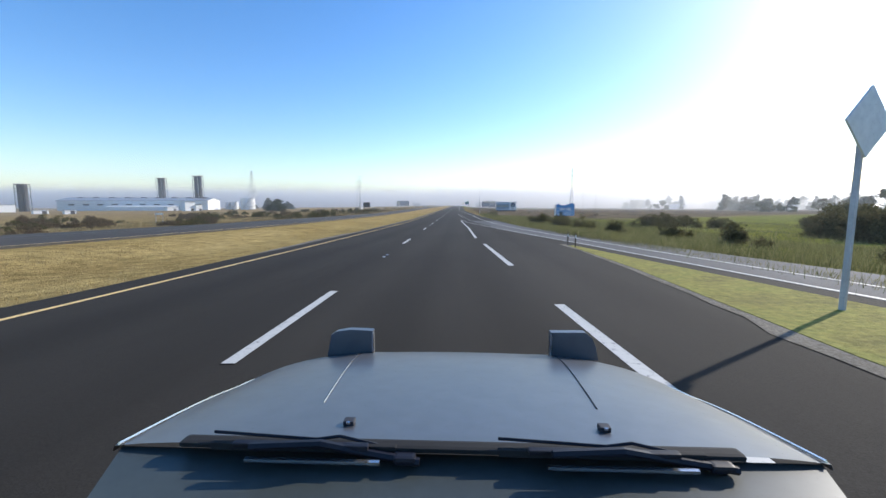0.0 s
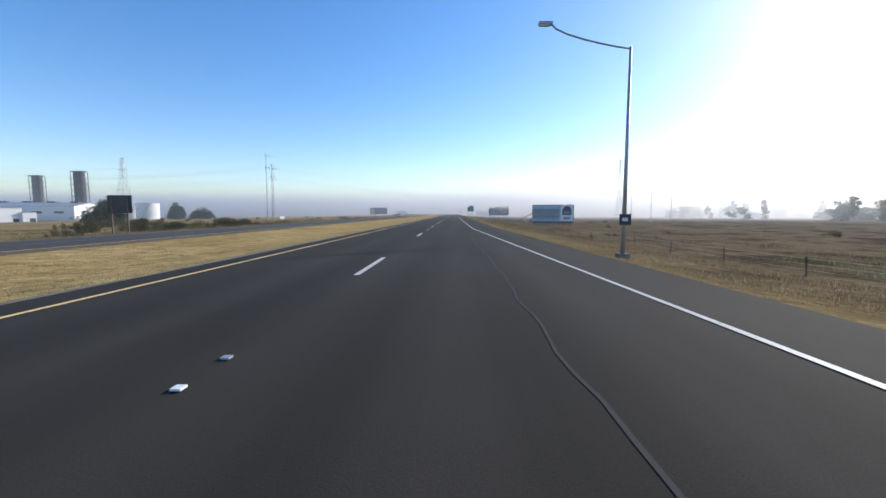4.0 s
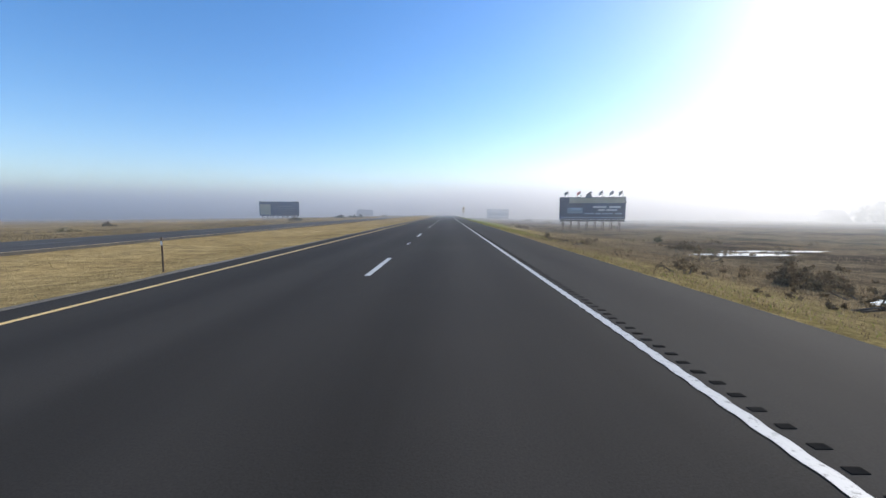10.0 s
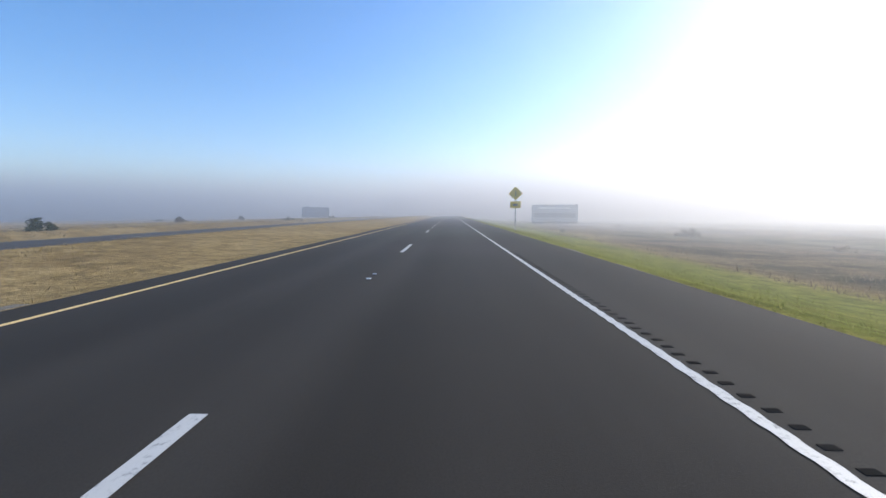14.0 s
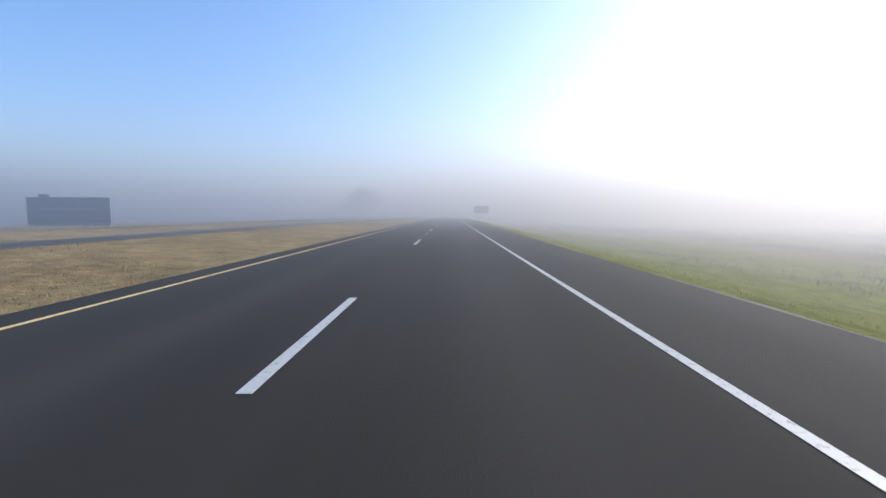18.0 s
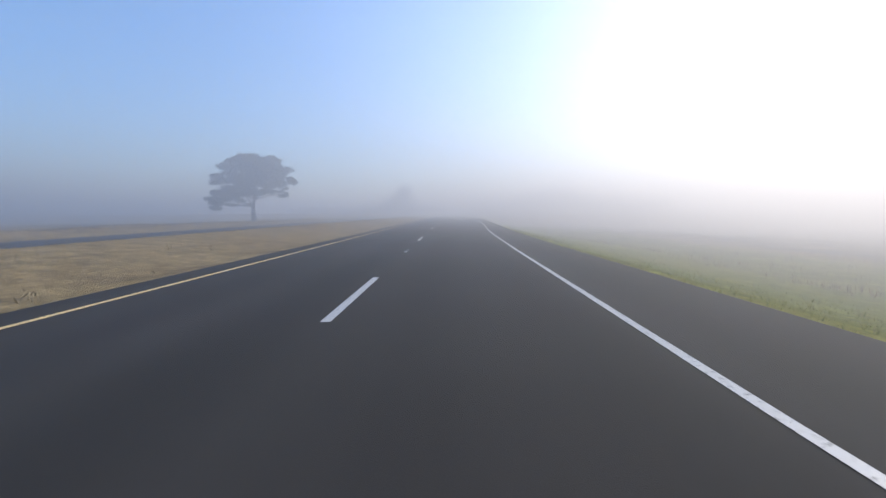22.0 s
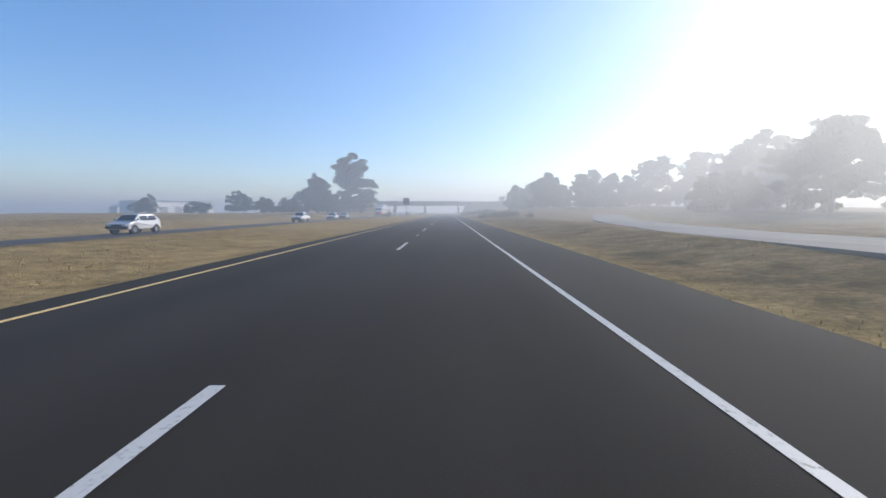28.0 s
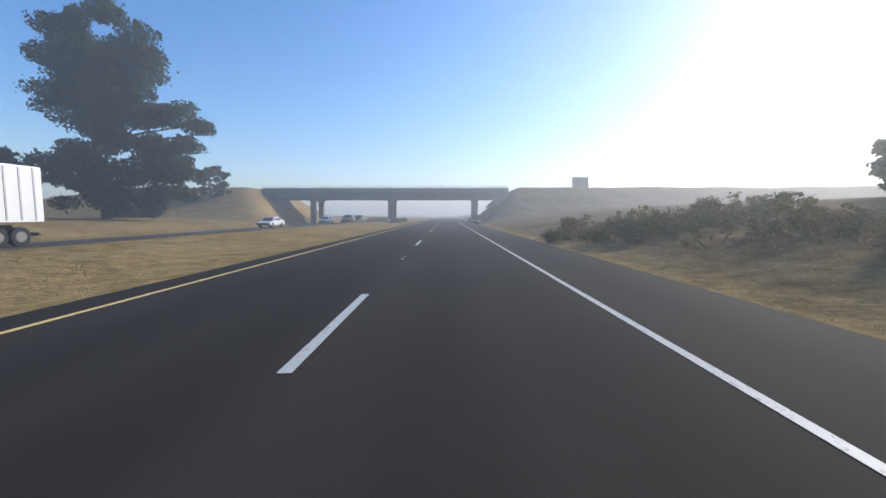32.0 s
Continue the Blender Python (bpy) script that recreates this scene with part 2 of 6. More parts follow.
def zones(x, y):
    """Shares of green grass and of dark marsh scrub; the rest is dry grass."""
    d = x - road_x(y)
    wob = 1.5 * np.sin(y * 0.09) + 1.2 * np.sin(y * 0.023 + 1)
    crop = (1 - ease(108, 122, y - 0.7 * np.clip(d - 12, 0, 200))) * ease(6.8, 8.0, d)
    verge = ease(4.0, 4.6, d) * (1 - ease(9 + wob, 14 + wob, d)) * (0.42 * ease(120, 200, y) * (1 - ease(330, 350, y)))
    verge = verge + 0.95 * ease(4.0, 4.6, d) * (1 - ease(7.5 + 0.7 * wob + 7 * ease(365, 430, y) + 12 * ease(500, 620, y), 10.5 + wob + 10 * ease(365, 430, y) + 18 * ease(500, 620, y), d)) * ease(338, 362, y) * (1 - ease(780, 860, y))
    g = np.clip(crop + verge + 0.15 * (d < -5) * (y < 130), 0, 1)
    marsh = ease(12 + wob, 26 + 2 * wob, d) * ease(105, 150, y - 0.7 * np.clip(d - 12, 0, 200)) * (1 - ease(800, 880, y)) + 0.25 * ease(5, 8, d) * ease(1010, 1045, y) * (1 - ease(1090, 1110, y))
    scrub = ease(25.5, 31, -d) * 0.3 * (1 - 0.6 * ease(380, 470, y))
    # right of the road: brown grass, darkened too for shade among backlit clumps
    brown = ease(4.2, 5.6, d) * (1.1 * ease(112, 150, y) * (1 - ease(352, 385, y)) + 0.85 * ease(835, 870, y)) + 0.3 * ease(24.5, 27, -d) + 0.35 * ease(300, 430, y) * (d < -5) * (d > -24)
    return g, np.clip(marsh + scrub, 0, 1) * (1 - g), np.clip(brown, 0, 1) * (1 - g)


def ground_build(nt, b):
    at = nt.nodes.new("ShaderNodeAttribute")
    at.attribute_name = "cover"
    sep = nt.nodes.new("ShaderNodeSeparateColor")
    nt.links.new(at.outputs["Color"], sep.inputs["Color"])
    big = noise_out(nt, 0.12, 6, 0.65)
    mid = noise_out(nt, 1.3, 5, 0.7)
    fine = noise_out(nt, 9.0, 6, 0.75)
    dry = ramp(nt, big, [(0.25, (0.28, 0.185, 0.078)), (0.5, (0.44, 0.31, 0.130)), (0.75, (0.54, 0.395, 0.185))])
    green = ramp(nt, big, [(0.25, (0.12, 0.13, 0.028)), (0.5, (0.215, 0.222, 0.046)), (0.8, (0.30, 0.27, 0.07))])
    marsh = ramp(nt, big, [(0.3, (0.032, 0.025, 0.016)), (0.42, (0.075, 0.056, 0.034)), (0.55, (0.22, 0.16, 0.09)), (0.66, (0.085, 0.066, 0.038)), (0.8, (0.05, 0.048, 0.024))])
    c = blend(nt, sep.outputs["Red"], dry, green)
    # brown grass colour, on the right also carrying shade of backlit clumps
    tan = ramp(nt, noise_out(nt, 0.3, 6, 0.7), [(0.28, (0.06, 0.045, 0.028)), (0.45, (0.145, 0.108, 0.062)), (0.6, (0.25, 0.185, 0.102)), (0.78, (0.12, 0.105, 0.05))])
    c = blend(nt, sep.outputs["Blue"], c, tan)
    c = blend(nt, sep.outputs["Green"], c, marsh)
    tuft = ramp(nt, mid, [(0.3, (0.48, 0.48, 0.48)), (0.7, (1.25, 1.25, 1.25))])
    blades = ramp(nt, fine, [(0.3, (0.5, 0.5, 0.5)), (0.5, (0.95, 0.95, 0.95)), (0.72, (1.45, 1.45, 1.45))])
    c = blend(nt, 1.0, c, tuft, "MULTIPLY")
    nt.links.new(blend(nt, 1.0, c, blades, "MULTIPLY"), b.inputs["Base Color"])
    bump(nt, b, blend(nt, 0.5, mid, fine), 0.9, 0.12)


M_GROUND = shader("field_ground", ground_build, 1.0, 0, 0.0)
me = raw_mesh("ground", np.stack([GXR, GY, GZ], -1), quads, M_GROUND, True)
za, zb, zc = zones(GXR.ravel(), GY.ravel())
cover = me.color_attributes.new("cover", "FLOAT_COLOR", "POINT")
cover.data.foreach_set("color", np.stack([za, zb, zc, za * 0 + 1], -1).ravel())
setting("ground", me, "flat coastal fields of dry grass, green verge and dark marsh", "ground")


def strip(name, left, right, ys, lift, material, label="", thick=0.0, category="road"):
    """A band of road between two lines x(y), following bend and slope."""
    ys = np.asarray(ys, float)
    l, r = np.array([left(v) for v in ys]), np.array([right(v) for v in ys])
    cols = [l, l + (r - l) * 0.33, l + (r - l) * 0.67, r]
    rows = []
    for i, y in enumerate(ys):
        z = lift(ys[i]) if callable(lift) else road_z(y) + lift
        rows.append([(c[i] + road_x(y), y, float(z)) for c in cols])
    pts = np.array(rows)
    n, k = pts.shape[:2]
    ii = np.arange(n * k).reshape(n, k)
    fs = np.stack([ii[:-1, :-1], ii[:-1, 1:], ii[1:, 1:], ii[1:, :-1]], -1).reshape(-1, 4)
    return raw_mesh(name, pts, fs, material)


Y_ROAD = list(np.arange(-150, 120, 3.0)) + list(np.arange(120, 1500, 6.0))
X_YELLOW, X_DASH, X_EDGE = -5.40, -1.74, 1.92


def slab(me, depth=0.25):
    """Gives a road band thickness by a skirt along its sides."""
    bm = bmesh.new()
    bm.from_mesh(me)
    border = [e for e in bm.edges if e.is_boundary]
    got = bmesh.ops.extrude_edge_only(bm, edges=border)
    for v in [g for g in got["geom"] if isinstance(g, bmesh.types.BMVert)]:
        v.co.z -= depth
    bm.to_mesh(me)
    bm.free()
    return me


def shoulder(y):
    """Right edge of the asphalt."""
    on = 7.5 - 3.3 * float(ease(60, 175, y))
    off = 3.3 * float(ease(715, 800, y)) * (1 - float(ease(835, 845, y)))
    return max(on, 4.3) + off + 1.1 * float(ease(622, 634, y)) * (1 - float(ease(640, 672, y)))


road = setting("road", slab(strip("road", lambda y: -6.15 - 0.06 * math.sin(y * 0.7) * math.sin(y * 0.13), shoulder, Y_ROAD, 0.0, M_ASPHALT)), "dark worn asphalt carriageway of a two-lane freeway", "road")
opposite = setting("opposite_road", slab(strip("opposite_road", lambda y: -25.1 - 2.4 * (1 - float(ease(60, 140, y))), lambda y: -18.0, Y_ROAD, lambda y: float(ground_z(road_x(y) - 21, y)) + 0.12, M_OPPOSITE)), "grey asphalt carriageway for the other direction", "road")
# ---- markings ----
def on_ramp_right(y):
    return float(np.interp(y, (-60, 5, 38, 68, 100, 108, 130, 161, 190), (13.5, 8.4, 6.1, 5.35, 5.2, 4.85, 3.6, 1.95, 1.92)))


def off_ramp_left(y):
    return float(np.interp(y, (770, 805, 820, 838, 865, 890, 905, 917, 930, 950, 970, 1000), (1.95, 3.65, 4.5, 5.6, 7.0, 8.3, 9.6, 11.6, 14.5, 20.0, 27.0, 40.0)))


def off_ramp_right(y):
    return float(np.interp(y, (702, 715, 725, 734, 745, 756, 772, 805), (1.92, 2.2, 2.5, 2.9, 3.6, 4.2, 4.75, 5.7))) if y < 805 else off_ramp_left(y) + 3.2


def ramp_z(y):
    x = road_x(y) + off_ramp_left(y) + 2
    return float(ground_z(x, y)) + 0.10 + 0.05 * float(ease(840, 900, y))


def line(name, centre, y0, y1, width, material, lift=0.006, step=3.0, label=""):
    ys = np.arange(y0, y1 + 0.01, min(step, (y1 - y0)))
    me = strip(name, lambda y: centre(y) - width / 2, lambda y: centre(y) + width / 2, ys, lift, material)
    ob = part(name, me, material, road, label)
    return ob


line("edge_line", lambda y: X_YELLOW, -150, 1490, 0.105, M_YELLOW_LINE, label="yellow edge line along the median")
line("edge_line", lambda y: X_EDGE, 190, 316, 0.11, M_WHITE_LINE, label="white edge line along the shoulder")
line("edge_line", lambda y: X_EDGE + 0.008 * math.sin(y * 20.944), 316, 457, 0.105, M_WHITE_LINE, step=0.075, label="white edge line rippled by the rumble strip")
line("edge_line", lambda y: X_EDGE, 457, 634, 0.11, M_WHITE_LINE, label="white edge line along the shoulder")
line("edge_line", lambda y: float(np.interp(y, (634, 641, 646, 652, 658, 665, 676, 720), (3.5, 3.45, 3.1, 2.5, 2.2, 1.97, X_EDGE, X_EDGE))), 634, 700, 0.11, M_WHITE_LINE, label="white edge line along the shoulder")
line("edge_line", lambda y: off_ramp_right(y), 700, 838, 0.11, M_WHITE_LINE, label="white edge line of the exit lane")
line("gore_line", lambda y: 2.05, 773, 850, 0.24, M_WHITE_LINE, label="broad white line at the exit")
line("gore_line", lambda y: off_ramp_left(y) + 0.1, 773, 838, 0.2, M_WHITE_LINE, label="broad white line at the exit")
line("edge_line", lambda y: X_EDGE, 850, 1490, 0.11, M_WHITE_LINE, label="white edge line along the shoulder")
line("edge_line", on_ramp_right, -60, 190, 0.1, M_WHITE_LINE, 0.010, label="white edge line along the joining lane")
line("gore_line", lambda y: float(np.interp(y, (22, 36, 50, 63), (1.8, 2.08, 2.0, 1.95))), 22, 63, 0.15, M_WHITE_LINE, label="broad white line where a ramp joins")
line("gore_line", lambda y: float(np.interp(y, (-60, 5, 18, 36, 51, 63), (10.0, 7.2, 6.3, 4.5, 2.75, 2.1))), -60, 63, 0.11, M_WHITE_LINE, 0.010, label="white line along a joining ramp")

dash_mesh = Shape().add([(-0.065, 0, 0), (0.065, 0, 0), (0.065, 3.45, 0), (-0.065, 3.45, 0)], [(0, 1, 2, 3)]).mesh("lane_dash", M_WHITE_LINE)
stud_mesh = Shape().box((0, 0, 0.01), (0.085, 0.085, 0.02), None, 0.006).mesh("road_stud", M_WHITE)


dark_stud = Shape().box((0, 0, 0.01), (0.085, 0.085, 0.02), None, 0.006).mesh("road_stud", M_GALV_BACK)


def lay(name, me, x, y):
    """One marking on the road, turned with bend and slope."""
    ob = part(name, me, None, road)
    slope = math.degrees(math.atan((float(road_z(y + 2)) - float(road_z(y - 2))) / 4))
    bend = -math.degrees(math.atan((float(road_x(y + 2)) - float(road_x(y - 2))) / 4))
    ob.matrix_world = pose(float(road_x(y)) + x, y, float(road_z(y)) + 0.008, slope, 0, bend)
    return ob


for i in range(-6, 100):
    y = DASH_AT + i * DASH
    lay("lane_dash", dash_mesh, X_DASH, y)
    if i % 2 == 0:
        lay("road_stud", stud_mesh, X_DASH + 0.02, y + 3.66 + 5.3)
        lay("road_stud", dark_stud, X_DASH + 0.02, y + 3.66 + 5.95)
long_mesh = Shape().add([(-0.075, 0, 0), (0.075, 0, 0), (0.075, 7.6, 0), (-0.075, 7.6, 0)], [(0, 1, 2, 3)]).mesh("lane_dash", M_WHITE_LINE)
for y in (-14.0, -1.9, 10.2):
    lay("lane_dash", long_mesh, 1.9, y)
short_mesh = Shape().add([(-0.075, 0, 0), (0.075, 0, 0), (0.075, 2.0, 0), (-0.075, 2.0, 0)], [(0, 1, 2, 3)]).mesh("lane_dash", M_WHITE_LINE)
for i in range(-1, 9):
    lay("lane_dash", short_mesh, 3.15 - 0.16 * i, 68.2 + i * 5.06)

# rumble grooves beside the edge line: low blocks, dark colour standing in for shade in the recesses
grooves = Shape()
for i in range(640):
    y = 316 + i * 0.22
    gx0 = float(road_x(y)) + X_EDGE + 0.17
    grooves.box((gx0 + 0.012 * math.sin(i * 1.7), y, 0.0022), (0.10, 0.06, 0.0044))
part("rumble_strip", grooves, plain("groove_shade", (0.026, 0.024, 0.021), 1.0, 0, 0.2, 3, 0.0), road, "row of milled rumble grooves")
tagged(bpy.data.objects["rumble_strip"], kind="stuff")

# tar-sealed crack between the lanes
crack = Shape()
cy, cx = 64.0, X_EDGE - 0.55
while cy < 215:
    ny_, nx_ = cy + 0.5, X_EDGE - 0.55 + 0.1 * noise.noise((cy * 0.8, 0, 0)) + 0.25 * noise.noise((cy * 0.1, 3, 0))
    ax, bx = float(road_x(cy)) + cx, float(road_x(ny_)) + nx_
    za_, zb_ = float(road_z(cy)) + 0.005, float(road_z(ny_)) + 0.005
    crack.add([(ax - 0.02, cy, za_), (ax + 0.02, cy, za_), (bx + 0.02, ny_, zb_), (bx - 0.02, ny_, zb_)], [(0, 1, 2, 3)])
    cy, cx = ny_, nx_
part("tar_seam", crack, M_RUBBER, road, "black tar-filled crack")

# other carriageway's lines, and the off-ramp
for x, m, nm in ((-24.7, M_WORN_LINE, "white edge line"), (-18.35, M_YELLOW_LINE, "yellow edge line")):
    me = strip("edge_line", lambda y: x - 0.07, lambda y: x + 0.07, Y_ROAD, lambda y: float(ground_z(road_x(y) - 21, y)) + 0.128, m)
    part("edge_line", me, m, opposite, nm)
worn_dash = Shape().add([(-0.065, 0, 0), (0.065, 0, 0), (0.065, 3.45, 0), (-0.065, 3.45, 0)], [(0, 1, 2, 3)]).mesh("lane_dash", M_WORN_LINE)
for i in range(0, 100):
    y = i * DASH
    ob = part("lane_dash", worn_dash, None, opposite)
    ob.location = (float(road_x(y)) - 21.55, y, float(ground_z(road_x(y) - 21, y)) + 0.13)
off = setting("exit_ramp", slab(strip("exit_ramp", lambda y: off_ramp_left(y) - 0.8, lambda y: off_ramp_left(y) + 4.6, list(np.arange(838, 968, 3.0)), ramp_z, M_RAMP)), "pale worn asphalt exit ramp climbing a bank", "road")
on = setting("entry_ramp", slab(strip("entry_ramp", lambda y: float(np.interp(y, (-60, 5, 18, 36, 60), (9.8, 7.1, 6.2, 4.6, 3.4))), lambda y: float(np.interp(y, (-60, 5, 40, 110), (16.0, 10.2, 7.4, 6.0))), list(np.arange(-60, 62, 4.0)), 0.004, M_ENTRY), 0.2), "grey worn asphalt entry ramp", "road")


M_NOSE = shader("yellow_green_turf", lambda nt, b: (nt.links.new(blend(nt, 1.0, ramp(nt, noise_out(nt, 0.9, 6, 0.7), [(0.3, (0.20, 0.165, 0.05)), (0.5, (0.30, 0.27, 0.065)), (0.7, (0.22, 0.23, 0.05))]), ramp(nt, noise_out(nt, 9, 4), [(0.3, (0.6, 0.6, 0.6)), (0.7, (1.15, 1.15, 1.15))]), "MULTIPLY"), b.inputs["Base Color"]), bump(nt, b, noise_out(nt, 9, 4, 0.8), 0.6, 0.05)), 0.95, 0, 0.1)


def nose_left(y):
    return float(np.interp(y, (-40, 3, 10, 18), (3.5, 4.0, 4.9, 5.42)))


def nose_right(y):
    return float(np.interp(y, (-40, 5, 18), (8.5, 6.5, 5.55)))


setting("ramp_nose", slab(strip("ramp_nose", nose_left, nose_right, list(np.arange(-40, 18.1, 1.5)), 0.013, M_NOSE), 0.03), "narrow wedge of dry grass between road and ramp", "verge")

# pale gravel along both edges of the asphalt
M_GRAVEL = shader("edge_gravel", lambda nt, b: (nt.links.new(blend(nt, 1.0, ramp(nt, noise_out(nt, 22, 4, 0.8), [(0.3, (0.125, 0.108, 0.084)), (0.5, (0.225, 0.198, 0.158)), (0.72, (0.37, 0.33, 0.275))]), ramp(nt, noise_out(nt, 0.8, 4), [(0.3, (0.7, 0.68, 0.62)), (0.7, (1.0, 1.0, 1.0))]), "MULTIPLY"), b.inputs["Base Color"]), bump(nt, b, noise_out(nt, 22, 4, 0.8), 0.8, 0.03)), 0.95, 0, 0.1)


def ragged(y, seed):
    return 0.16 * noise.noise((y * 0.35, seed, 0)) + 0.22 * noise.noise((y * 0.06, seed, 4))


setting("gravel_edge", strip("gravel_edge", lambda y: -6.85 + 2.0 * ragged(y, 1), lambda y: -6.1 - 0.5 * float(ease(330, 440, y)), np.arange(-40, 450, 1.5), lambda y: float(ground_z(road_x(y) - 6.3, y)) + 0.05, M_GRAVEL), "narrow band of pale gravel along the median", "gravel")
setting("gravel_edge", strip("gravel_edge", lambda y: shoulder(y) - 0.1, lambda y: shoulder(y) + 0.22 + 1.3 * ragged(y, 2), np.arange(112, 716, 1.5), lambda y: float(ground_z(road_x(y) + shoulder(y) + 0.25, y)) + 0.05, M_GRAVEL), "narrow band of pale gravel along the shoulder", "gravel")
setting("gravel_edge", strip("gravel_edge", lambda y: shoulder(y) - 0.1, lambda y: shoulder(y) + 0.04 + 0.6 * ragged(y, 3), np.arange(850, 1200, 1.5), lambda y: float(ground_z(road_x(y) + shoulder(y) + 0.2, y)) + 0.05, M_GRAVEL), "narrow band of pale gravel along the shoulder", "gravel")
setting("gravel_edge", strip("gravel_edge", lambda y: nose_left(y) - 0.2 + 0.8 * ragged(y * 3, 6), lambda y: nose_left(y) + 0.02, np.arange(-40, 18.1, 0.75), 0.008, M_GRAVEL), "narrow band of pale gravel along the ramp nose", "gravel")
# ---- mist: it lies on the fields and thickens along the road ----
def mist(name, lo, hi, rows=None, density=0.001, colour=(0.95, 0.985, 1.0), label="", step=1.0, forward=0.47):
    """A bank of mist. rows: (metres along the road, density), smoothly joined; it thins towards its top."""
    c = [(a + b) / 2 for a, b in zip(lo, hi)]
    m = bpy.data.materials.new(name)
    m.use_nodes = True
    nt = m.node_tree
    nt.nodes.remove(nt.nodes["Principled BSDF"])
    v = nt.nodes.new("ShaderNodeVolumeScatter")
    v.inputs["Color"].default_value, v.inputs["Density"].default_value = (*colour, 1), density
    v.inputs["Anisotropy"].default_value = forward
    if rows:
        sep = nt.nodes.new("ShaderNodeSeparateXYZ")
        nt.links.new(coords(nt), sep.inputs["Vector"])
        along = nt.nodes.new("ShaderNodeMapRange")
        for k, q in zip(("From Min", "From Max", "To Min", "To Max"), (lo[1] - c[1], hi[1] - c[1], 0, 1)):
            along.inputs[k].default_value = q
        nt.links.new(sep.outputs["Y"], along.inputs["Value"])
        top = max(d for _, d in rows)
        grey = [((y - lo[1]) / (hi[1] - lo[1]), (d / top,) * 3) for y, d in rows]
        thick = ramp(nt, along.outputs["Result"], grey)
        fade = nt.nodes.new("ShaderNodeMapRange")
        for k, q in zip(("From Min", "From Max", "To Min", "To Max"), (7 - c[2], hi[2] - c[2], top, 0)):
            fade.inputs[k].default_value = q
        nt.links.new(sep.outputs["Z"], fade.inputs["Value"])
        mul = nt.nodes.new("ShaderNodeMath")
        mul.operation = "MULTIPLY"
        nt.links.new(thick, mul.inputs[0])
        nt.links.new(fade.outputs["Result"], mul.inputs[1])
        # denser to the right, partly in place of windscreen glare
        across = nt.nodes.new("ShaderNodeMapRange")
        for k, q in zip(("From Min", "From Max", "To Min", "To Max"), (-45, 60, 0.65, 1.4)):
            across.inputs[k].default_value = q
        nt.links.new(sep.outputs["X"], across.inputs["Value"])
        both = nt.nodes.new("ShaderNodeMath")
        both.operation = "MULTIPLY"
        nt.links.new(mul.outputs["Value"], both.inputs[0])
        nt.links.new(across.outputs["Result"], both.inputs[1])
        nt.links.new(both.outputs["Value"], v.inputs["Density"])
    m.cycles.volume_step_rate = step
    nt.links.new(v.outputs["Volume"], nt.nodes["Material Output"].inputs["Volume"])
    ob = tagged(new(name, Shape().box((0, 0, 0), [b - a for a, b in zip(lo, hi)]).mesh(name, m)), label, "mist", kind="stuff")
    ob.location = c
    return ob


mist("haze", (-2500, -150, -8), (2500, 4000, 45), None, 0.0003, label="thin pale haze over the whole plain", forward=0.0)
# thickest rows also stand in for the windscreen's glare veil
mist("mist", (-900, -140, -7), (900, 2200, 32), ((-140, 0.0), (300, 0.0001), (390, 0.0013), (480, 0.0047), (580, 0.0088), (680, 0.0195), (780, 0.0180), (870, 0.0080), (980, 0.0048), (1200, 0.004), (2200, 0.004)), label="white morning mist lying on the fields", step=0.12)
# ---- billboards ----
def poster(name, colour, vary=0.15, scale=0.4):
    return plain(name, colour, 0.5, 0, vary, scale)


M_AD_SKY = poster("pale_blue_poster", (0.34, 0.45, 0.55), 0.1)
M_AD_SKY2 = poster("faded_white_print", (0.45, 0.54, 0.62), 0.1)
# pale base colour imitates glare over a backlit panel
M_AD_PALE = poster("glare_pale_print", (0.42, 0.43, 0.44), 0.2)
M_AD_TEAL = poster("teal_poster", (0.19, 0.27, 0.33), 0.15)
M_AD_OCHRE = poster("ochre_poster", (0.29, 0.29, 0.22), 0.15)
M_AD_CREAM = poster("cream_poster", (0.75, 0.75, 0.72), 0.05)
M_AD_NAVY = poster("navy_poster", (0.035, 0.055, 0.11), 0.25)
M_AD_BLUE = poster("blue_poster", (0.05, 0.25, 0.55), 0.15)
M_AD_GREY = poster("grey_poster", (0.16, 0.18, 0.21), 0.25)
M_AD_SAND = poster("sand_poster", (0.42, 0.38, 0.28), 0.2)
M_FLAG = poster("flag_cloth", (0.45, 0.08, 0.09), 0.3, 3)
M_FLAG2 = poster("dark_flag_cloth", (0.05, 0.10, 0.16), 0.3, 3)


def at_top(x, y):
    return at_ground(x, y, 0.1)


